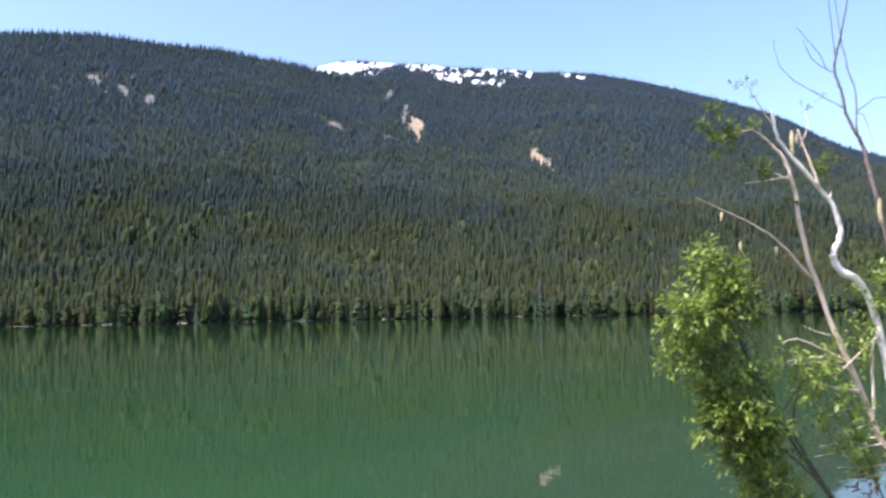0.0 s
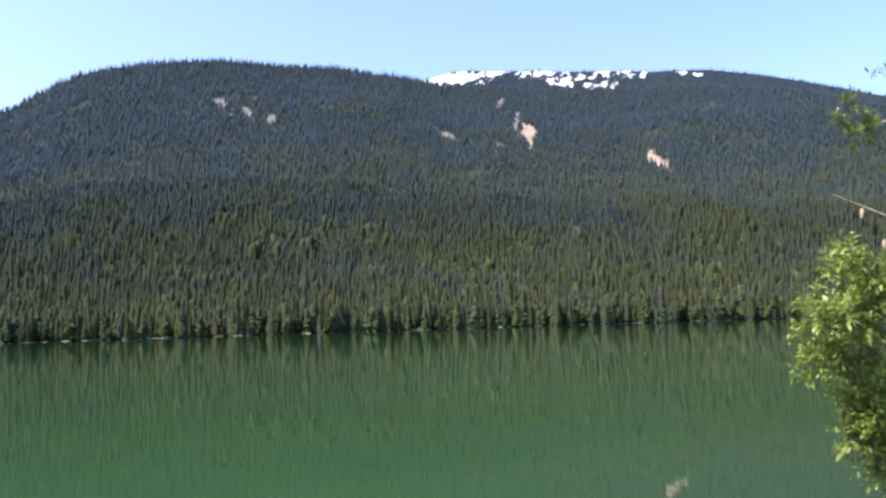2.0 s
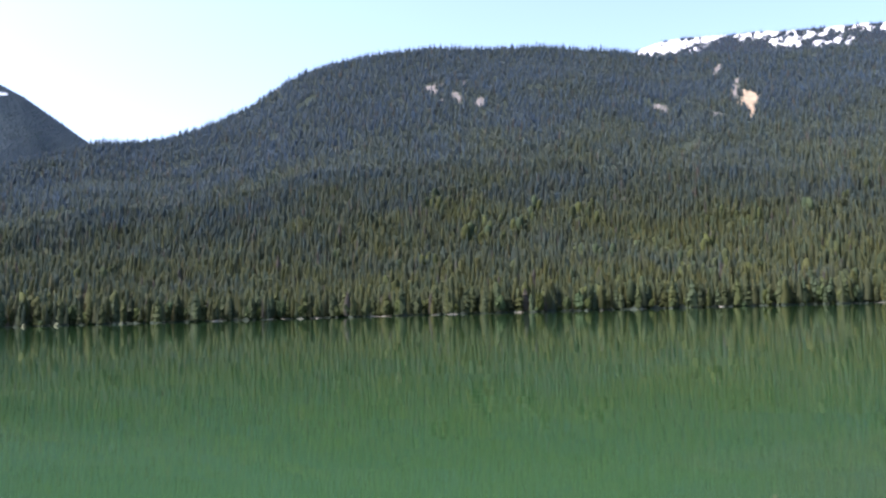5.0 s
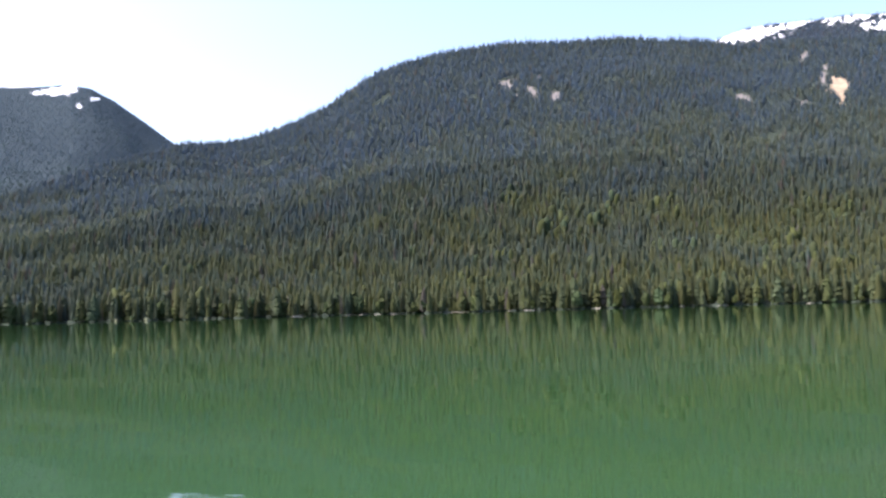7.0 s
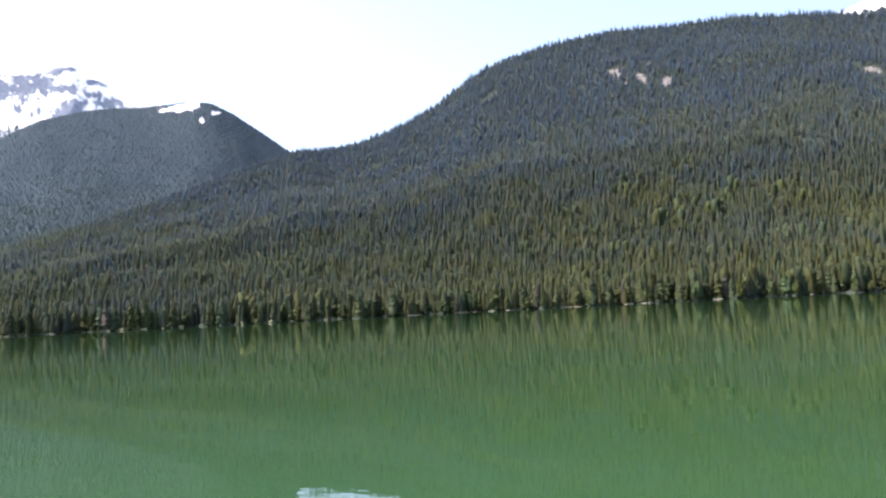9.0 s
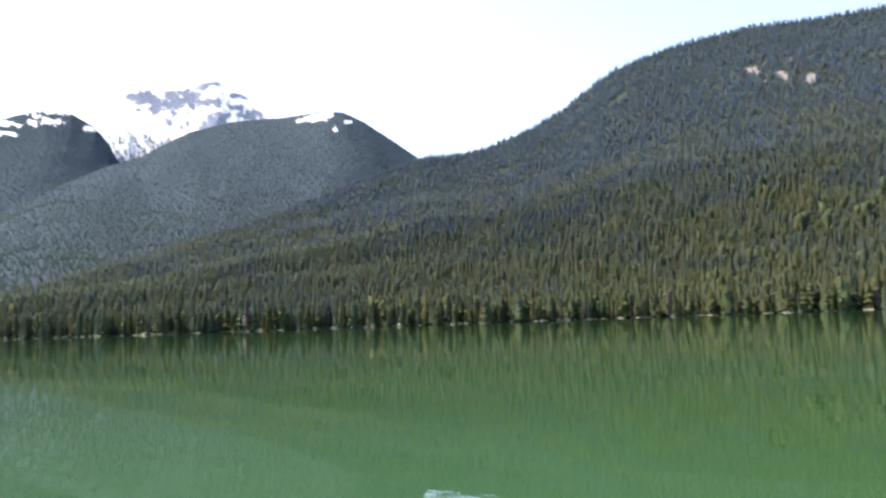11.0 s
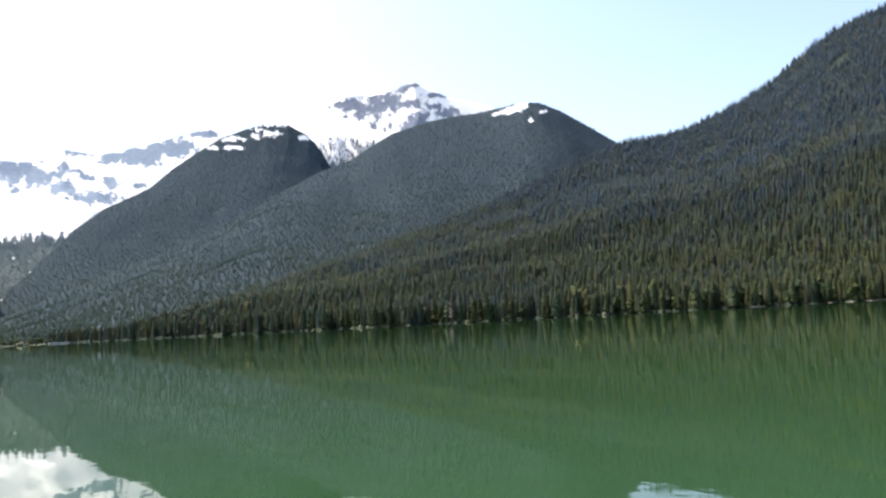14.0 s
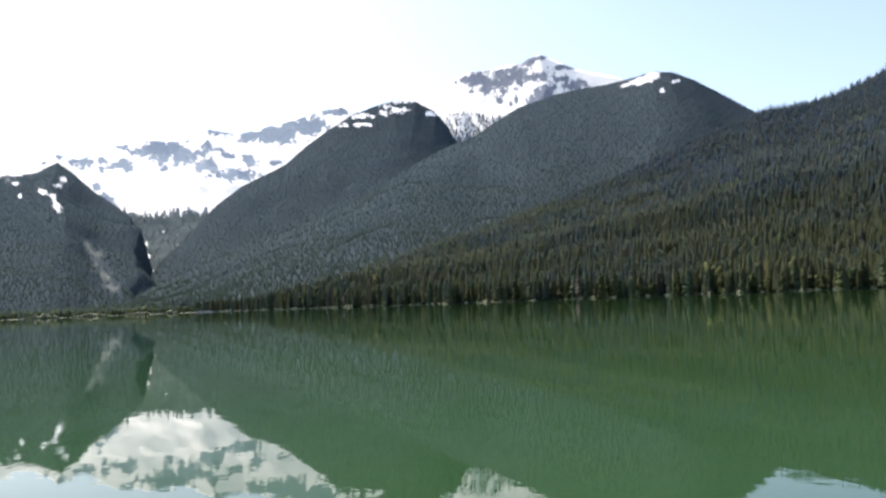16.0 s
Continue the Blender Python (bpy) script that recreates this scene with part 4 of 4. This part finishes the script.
def leaf_material(name, c1, c2):
    m, n, l, p = material(name)
    geo = n.new("ShaderNodeNewGeometry")
    a = noise_node(n, l, geo.outputs["Position"], 4.0, 2)
    f = math_node(n, l, "ADD", math_node(n, l, "MULTIPLY", geo.outputs["Random Per Island"], 0.6), map_range(n, l, a.outputs[0], 0.3, 0.7, 0.0, 0.4))
    col = mix_color(n, l, f, c1, c2)
    l.new(col, p.inputs["Base Color"])
    p.inputs["Roughness"].default_value = 0.4
    p.inputs["Specular IOR Level"].default_value = 0.5
    t = n.new("ShaderNodeBsdfTranslucent")
    l.new(mix_color(n, l, 0.5, col, (0.17, 0.22, 0.018)), t.inputs[0])
    mx = n.new("ShaderNodeMixShader")
    mx.inputs[0].default_value = 0.45
    l.new(p.outputs[0], mx.inputs[1])
    l.new(t.outputs[0], mx.inputs[2])
    l.new(mx.outputs[0], n["Material Output"].inputs[0])
    return m


M_LEAF = leaf_material("young_willow_leaves", (0.062, 0.105, 0.018), (0.36, 0.445, 0.088))
M_LEAF_DARK = leaf_material("mature_willow_leaves", (0.0342, 0.0608, 0.0137), (0.144, 0.19, 0.0456))


def spline(points, per=5):
    """A smooth curve through some places."""
    q = [Vector(p) for p in points]
    q = [q[0] * 2 - q[1]] + q + [q[-1] * 2 - q[-2]]
    out = []
    for i in range(1, len(q) - 2):
        for k in range(per):
            t = k / per
            a, b, c, d = q[i - 1], q[i], q[i + 1], q[i + 2]
            out.append(0.5 * ((2 * b) + (c - a) * t + (2 * a - 5 * b + 4 * c - d) * t * t + (3 * b - a - 3 * c + d) * t ** 3))
    out.append(q[-2])
    return out


def limb(points, r0, r1, seed, sides=8, wobble=0.004):
    """A tapering, slightly crooked limb as a closed tube."""
    g = random.Random(seed)
    path = spline(points, 8)
    bm = bmesh.new()
    rows = []
    n = len(path)
    for i, c in enumerate(path):
        d = (path[min(i + 1, n - 1)] - path[max(i - 1, 0)]).normalized()
        x = d.cross(Vector((0.3, 0.9, 0.1))).normalized()
        y = d.cross(x)
        r = r0 + (r1 - r0) * i / (n - 1)
        if 0 < i < n - 1:
            c = c + Vector((g.uniform(-1, 1), g.uniform(-1, 1), g.uniform(-1, 1))) * min(wobble, r * 0.5)
        r *= g.uniform(0.88, 1.14)
        rows.append([bm.verts.new(c + (x * math.cos(6.2832 * k / sides) + y * math.sin(6.2832 * k / sides)) * r) for k in range(sides)])
    for a, b in zip(rows, rows[1:]):
        for k in range(sides):
            bm.faces.new((a[k], a[(k + 1) % sides], b[(k + 1) % sides], b[k]))
    bm.faces.new(rows[0][::-1])
    bm.faces.new(rows[-1])
    for fc in bm.faces:
        fc.smooth = True
    return bm


def add_leaf(verts, faces, base, way, up, length, width, fold):
    """One pointed blade, folded along its middle and curling down to the tip."""
    side = way.cross(up)
    if side.length < 1e-4:
        side = way.cross(Vector((1, 0, 0)))
    side.normalize()
    nrm = side.cross(way).normalized()
    i = len(verts)
    mid1 = base + way * length * 0.35
    mid2 = base + way * length * 0.7 - nrm * length * 0.05
    tip = base + way * length - nrm * length * 0.16
    lift = nrm * width * fold
    verts += [base, mid1, mid2, tip, mid1 + side * width * 0.5 + lift, mid2 + side * width * 0.42 + lift, mid1 - side * width * 0.5 + lift, mid2 - side * width * 0.42 + lift]
    faces += [(i, i + 4, i + 1), (i + 1, i + 4, i + 5, i + 2), (i + 2, i + 5, i + 3), (i, i + 1, i + 6), (i + 1, i + 2, i + 7, i + 6), (i + 2, i + 3, i + 7)]


def sprays(spots, seed, name, parent, mat, leaf=(0.028, 0.052), twig=(0.05, 0.13), drift=(-0.14, 0.0, 0.45), label="", fill=2.2):
    """Leafy shoots that fill some loose clumps; the shoots are thin twigs of their own."""
    g = random.Random(seed)
    lv, lf, tv, tf = [], [], [], []
    for cx, cy, cz, rw, rh, count in spots:
        for _ in range(int(count * fill)):
            while True:
                o = Vector((g.uniform(-1, 1), g.uniform(-1, 1), g.uniform(-1, 1)))
                if o.length < 1:
                    break
            c = Vector((cx + o.x * rw, cy + o.y * rw * 1.2, cz + o.z * rh))
            d = (Vector(drift) + o * 0.6 + Vector((g.gauss(0, 0.45), g.gauss(0, 0.45), g.gauss(0, 0.35)))).normalized()
            ln = g.uniform(*twig)
            s = d.cross(Vector((0, 0, 1))).normalized()
            w = 0.0011
            i = len(tv)
            up = s.cross(d)
            for end, rr in ((c - d * 0.03, w), (c + d * ln, w * 0.5)):
                tv += [end + s * rr, end - s * rr * 0.5 + up * rr, end - s * rr * 0.5 - up * rr]
            tf += [(i, i + 1, i + 4, i + 3), (i + 1, i + 2, i + 5, i + 4), (i + 2, i, i + 3, i + 5)]
            n = g.randint(6, 10)
            for k in range(n):
                a = k * 2.4 + g.uniform(-0.4, 0.4)
                out = (s * math.cos(a) + up * math.sin(a))
                way = (out * g.uniform(0.6, 1.1) + d * g.uniform(0.4, 1.0) + Vector((0, 0, g.uniform(-0.35, 0.15)))).normalized()
                size = g.uniform(*leaf) * (1.0 if k < n - 2 else 0.75)
                add_leaf(lv, lf, c + d * ln * (k + 0.5) / n, way, Vector((g.gauss(0, 0.3), g.gauss(0, 0.3), 1)), size, size * g.uniform(0.28, 0.38), g.uniform(0.05, 0.25))
    tagged(mesh_object(name, lv, lf, mat, parent, label), kind="stuff")
    tagged(mesh_object("twig_growth", tv, tf, M_SHRUB_BARK, parent), kind="stuff")


def stem(parent, mat, seed, name, r0, r1, *bends):
    """One limb of a tree, bending smoothly through a few places."""
    part(name, limb(bends, r0, r1, seed), mat, parent)


def dead_twigs(parent, mat, foot, top, count, seed):
    """Short brittle twigs that stick out from a dead stem, mostly away over the water."""
    g = random.Random(seed)
    a, b = Vector(foot), Vector(top)
    for k in range(count):
        p = a.lerp(b, (k + g.uniform(0.2, 0.8)) / count)
        way = Vector((-1.0, g.uniform(-0.4, 0.1), g.uniform(-0.25, 0.3))).normalized() * g.uniform(0.2, 0.36)
        bend = p + way * 0.5 + Vector((0, g.uniform(-0.01, 0.01), g.uniform(-0.03, 0.04)))
        stem(parent, mat, seed + k, "twig", 0.0045, 0.0012, p, bend, p + way)


shrub = tagged(new("leafy_shrub"), "young willow shrub with fresh yellow-green leaves on the bank", "shrub")
stem(shrub, M_SHRUB_BARK, 600, "stem", 0.0128, 0.0032, (2.63, 3.97, 1.32), (2.46, 3.92, 1.80), (2.25, 3.89, 2.19), (1.99, 3.84, 2.58), (1.65, 3.73, 3.19), (1.58, 3.70, 3.39))
stem(shrub, M_SHRUB_BARK, 601, "stem", 0.0096, 0.0032, (2.69, 4.01, 1.30), (2.51, 3.98, 1.83), (2.14, 3.94, 2.44), (2.11, 3.92, 2.57), (2.13, 3.90, 2.70))
stem(shrub, M_SHRUB_BARK, 602, "stem", 0.0088, 0.0024, (2.57, 3.92, 1.34), (2.36, 3.85, 1.93), (2.15, 3.80, 2.28), (1.77, 3.73, 2.60), (1.49, 3.64, 2.95))
stem(shrub, M_SHRUB_BARK, 603, "stem", 0.008, 0.0024, (2.58, 3.92, 1.34), (2.30, 3.85, 1.88), (2.01, 3.81, 2.16), (1.68, 3.71, 2.48))
stem(shrub, M_SHRUB_BARK, 604, "stem", 0.008, 0.0024, (2.88, 4.15, 1.23), (2.76, 4.10, 1.78), (2.63, 4.06, 2.16), (2.40, 3.98, 2.66))
stem(shrub, M_SHRUB_BARK, 605, "branch", 0.0048, 0.0016, (1.88, 3.77, 2.74), (1.62, 3.65, 2.97), (1.32, 3.55, 3.10))
stem(shrub, M_SHRUB_BARK, 606, "branch", 0.004, 0.0016, (1.81, 3.75, 2.91), (1.73, 3.71, 2.97), (1.59, 3.69, 2.87), (1.44, 3.65, 2.87))
stem(shrub, M_SHRUB_BARK, 607, "branch", 0.004, 0.0016, (1.74, 3.73, 3.04), (1.73, 3.74, 3.31))
stem(shrub, M_SHRUB_BARK, 608, "branch", 0.004, 0.0016, (1.97, 3.81, 2.59), (2.17, 3.89, 2.76), (2.29, 3.93, 2.79))
sprays(SHRUB_SPRAYS, 31, "crown", shrub, M_LEAF, leaf=(0.030, 0.056), fill=3.0)
sprays(SIDE_SPRAYS, 32, "side_leaves", shrub, M_LEAF, leaf=(0.03, 0.056))
dead = tagged(new("dead_tree"), "leaning dead tree with bleached crooked stems and few leaves", "tree")
stem(dead, M_PALE_BARK, 640, "trunk", 0.024, 0.007, (3.08, 4.34, 1.13), (2.76, 4.18, 2.98), (2.53, 4.15, 3.31), (2.50, 4.13, 3.40), (2.53, 4.11, 3.50), (2.46, 4.09, 3.67), (2.20, 4.06, 3.96), (2.14, 4.03, 4.13))
stem(dead, M_TAN_BARK, 641, "trunk", 0.021, 0.004, (2.98, 4.24, 1.18), (2.86, 4.19, 1.87), (2.74, 4.16, 2.34), (2.35, 4.08, 3.26), (2.22, 4.02, 3.78), (2.13, 4.01, 3.93), (2.02, 4.00, 4.02))
stem(dead, M_TAN_BARK, 642, "branch", 0.008, 0.003, (2.40, 4.06, 3.72), (2.30, 4.07, 4.04))
stem(dead, M_TAN_BARK, 643, "branch", 0.008, 0.0007, (2.33, 4.07, 3.26), (2.06, 3.98, 3.48), (1.66, 3.92, 3.66))
stem(dead, M_TAN_BARK, 644, "branch", 0.006, 0.0015, (2.54, 4.10, 2.81), (2.23, 4.02, 2.94), (2.10, 3.99, 2.93))
stem(dead, M_TAN_BARK, 645, "branch", 0.005, 0.0015, (2.54, 4.10, 2.82), (2.34, 4.07, 2.85), (2.13, 4.04, 2.83))
stem(dead, M_TAN_BARK, 646, "branch", 0.006, 0.002, (2.72, 4.12, 2.96), (2.43, 4.07, 2.75))
stem(dead, M_TAN_BARK, 647, "branch", 0.006, 0.002, (2.58, 4.11, 2.67), (2.38, 4.08, 2.70))
stem(dead, M_TAN_BARK, 648, "branch", 0.006, 0.0015, (2.84, 4.16, 2.40), (2.31, 4.11, 2.34))
stem(dead, M_TAN_BARK, 649, "branch", 0.008, 0.006, (2.67, 4.14, 2.51), (2.68, 4.13, 2.87), (2.72, 4.12, 2.98))
stem(dead, M_TAN_BARK, 650, "branch", 0.005, 0.0015, (2.22, 4.02, 3.78), (1.93, 3.94, 3.73))
stem(dead, M_TAN_BARK, 651, "branch", 0.004, 0.0015, (2.22, 4.02, 3.76), (2.03, 3.97, 3.82))
stem(dead, M_TAN_BARK, 652, "branch", 0.005, 0.0015, (2.15, 4.04, 4.05), (1.99, 3.99, 4.25))
stem(dead, M_TAN_BARK, 653, "branch", 0.004, 0.0015, (2.02, 4.00, 4.02), (1.82, 3.93, 3.98))
stem(dead, M_TAN_BARK, 654, "branch", 0.006, 0.002, (2.45, 4.06, 3.67), (2.46, 4.06, 3.71))
stem(dead, M_TAN_BARK, 655, "branch", 0.003, 0.0012, (2.31, 4.08, 3.94), (2.37, 4.09, 4.07), (2.36, 4.11, 4.18))
dead_twigs(dead, M_TAN_BARK, (2.78, 4.16, 2.17), (2.49, 4.12, 2.98), 9, 720)
for k, spot in enumerate(TUFT_SPRAYS):
    sprays([spot], 330 + k, "leaf_tuft", dead, M_LEAF_DARK, leaf=(0.03, 0.055), twig=(0.04, 0.09), fill=2.0)
for k, spot in enumerate(DARK_TUFTS):
    sprays([spot], 360 + k, "leaf_tuft", dead, M_LEAF, leaf=(0.016, 0.03), twig=(0.02, 0.05), fill=1.4)
bare = tagged(new("bare_tree"), "thin bare tree with dark forked twigs", "tree")
stem(bare, M_BARE_BARK, 680, "trunk", 0.0146, 0.0028, (3.54, 4.82, 0.87), (3.44, 4.73, 1.89), (3.27, 4.66, 2.91), (3.12, 4.61, 3.59), (3.09, 4.71, 4.08), (3.05, 4.71, 4.17), (3.02, 4.72, 4.25), (2.99, 4.71, 4.31), (2.97, 4.7, 4.41), (2.93, 4.7, 4.55), (2.93, 4.68, 4.64), (2.94, 4.66, 4.71), (2.94, 4.63, 4.77), (2.95, 4.6, 4.87), (2.96, 4.58, 4.96), (2.96, 4.56, 5.09))
stem(bare, M_BARE_BARK, 681, "branch", 0.0052, 0.002, (3.07, 4.7, 4.11), (3.05, 4.7, 4.21), (3.05, 4.69, 4.3), (3.05, 4.69, 4.43), (3.03, 4.69, 4.5), (3.01, 4.69, 4.56), (3.0, 4.69, 4.63), (2.98, 4.69, 4.74), (2.97, 4.69, 4.83), (2.96, 4.69, 4.93), (2.94, 4.69, 5.11))
stem(bare, M_BARE_BARK, 682, "branch", 0.0032, 0.0012, (2.94, 4.71, 4.55), (2.89, 4.7, 4.56), (2.84, 4.69, 4.58), (2.78, 4.69, 4.63), (2.74, 4.67, 4.68), (2.71, 4.66, 4.74))
stem(bare, M_BARE_BARK, 683, "branch", 0.0024, 0.0012, (2.88, 4.7, 4.56), (2.83, 4.69, 4.66), (2.78, 4.68, 4.71), (2.73, 4.67, 4.76), (2.68, 4.65, 4.8), (2.65, 4.63, 4.81))
stem(bare, M_BARE_BARK, 684, "branch", 0.0034, 0.001, (2.99, 4.71, 4.32), (2.94, 4.71, 4.35), (2.84, 4.74, 4.42), (2.76, 4.75, 4.47), (2.69, 4.75, 4.51), (2.62, 4.76, 4.59), (2.59, 4.74, 4.62), (2.56, 4.72, 4.69), (2.54, 4.69, 4.75))
stem(bare, M_BARE_BARK, 685, "branch", 0.0036, 0.0015, (3.05, 4.7, 4.3), (3.12, 4.68, 4.35), (3.16, 4.67, 4.38), (3.22, 4.65, 4.38), (3.29, 4.63, 4.38))
stem(bare, M_BARE_BARK, 686, "branch", 0.0036, 0.001, (3.13, 4.72, 3.9), (3.04, 4.71, 3.93), (2.94, 4.71, 3.95), (2.84, 4.7, 4.04), (2.73, 4.7, 4.1))
stem(bare, M_BARE_BARK, 687, "branch", 0.0034, 0.0014, (2.94, 4.7, 4.61), (2.92, 4.68, 4.74), (2.9, 4.66, 4.85), (2.88, 4.64, 4.98), (2.87, 4.62, 5.12))
stem(bare, M_BARE_BARK, 688, "branch", 0.0024, 0.0008, (3.05, 4.7, 4.3), (3.09, 4.68, 4.27), (3.12, 4.68, 4.17), (3.15, 4.67, 4.05))


def tassel(top, length, width, seed, parent):
    """A ragged strand that hangs from a limb."""
    g = random.Random(seed)
    bm = bmesh.new()
    for s in range(4):
        o = Vector((g.uniform(-0.4, 0.4), g.uniform(-0.4, 0.4), 0)) * width
        rows = []
        ln = length * g.uniform(0.65, 1.0)
        for i in range(6):
            t = i / 5
            r = width * (0.55 * math.sin(math.pi * min(1, t * 0.8 + 0.15)) + 0.08) * g.uniform(0.75, 1.2)
            c = Vector(top) + o * (0.4 + t) + Vector((0.004 * math.sin(5 * t + s), 0.0, -ln * t))
            rows.append([bm.verts.new(c + Vector((math.cos(1.2566 * k), math.sin(1.2566 * k), 0)) * r) for k in range(5)])
        for a, b in zip(rows, rows[1:]):
            for k in range(5):
                bm.faces.new((a[k], a[(k + 1) % 5], b[(k + 1) % 5], b[k]))
        bm.faces.new(rows[0][::-1])
        bm.faces.new(rows[-1])
    part("hanging_lichen", bm, M_TASSEL, parent, "straw-coloured hanging lichen strand")


for k, (top, length, width) in enumerate(TASSELS):
    tassel(top, length, width, 700 + k, bare if k == 2 else dead)
sprays([(*WITHERED, 0.05, 0.05, 7)], 35, "withered_leaves", shrub, M_WITHERED, leaf=(0.025, 0.045), twig=(0.03, 0.06), fill=1.2, label="withered red-brown leaves")
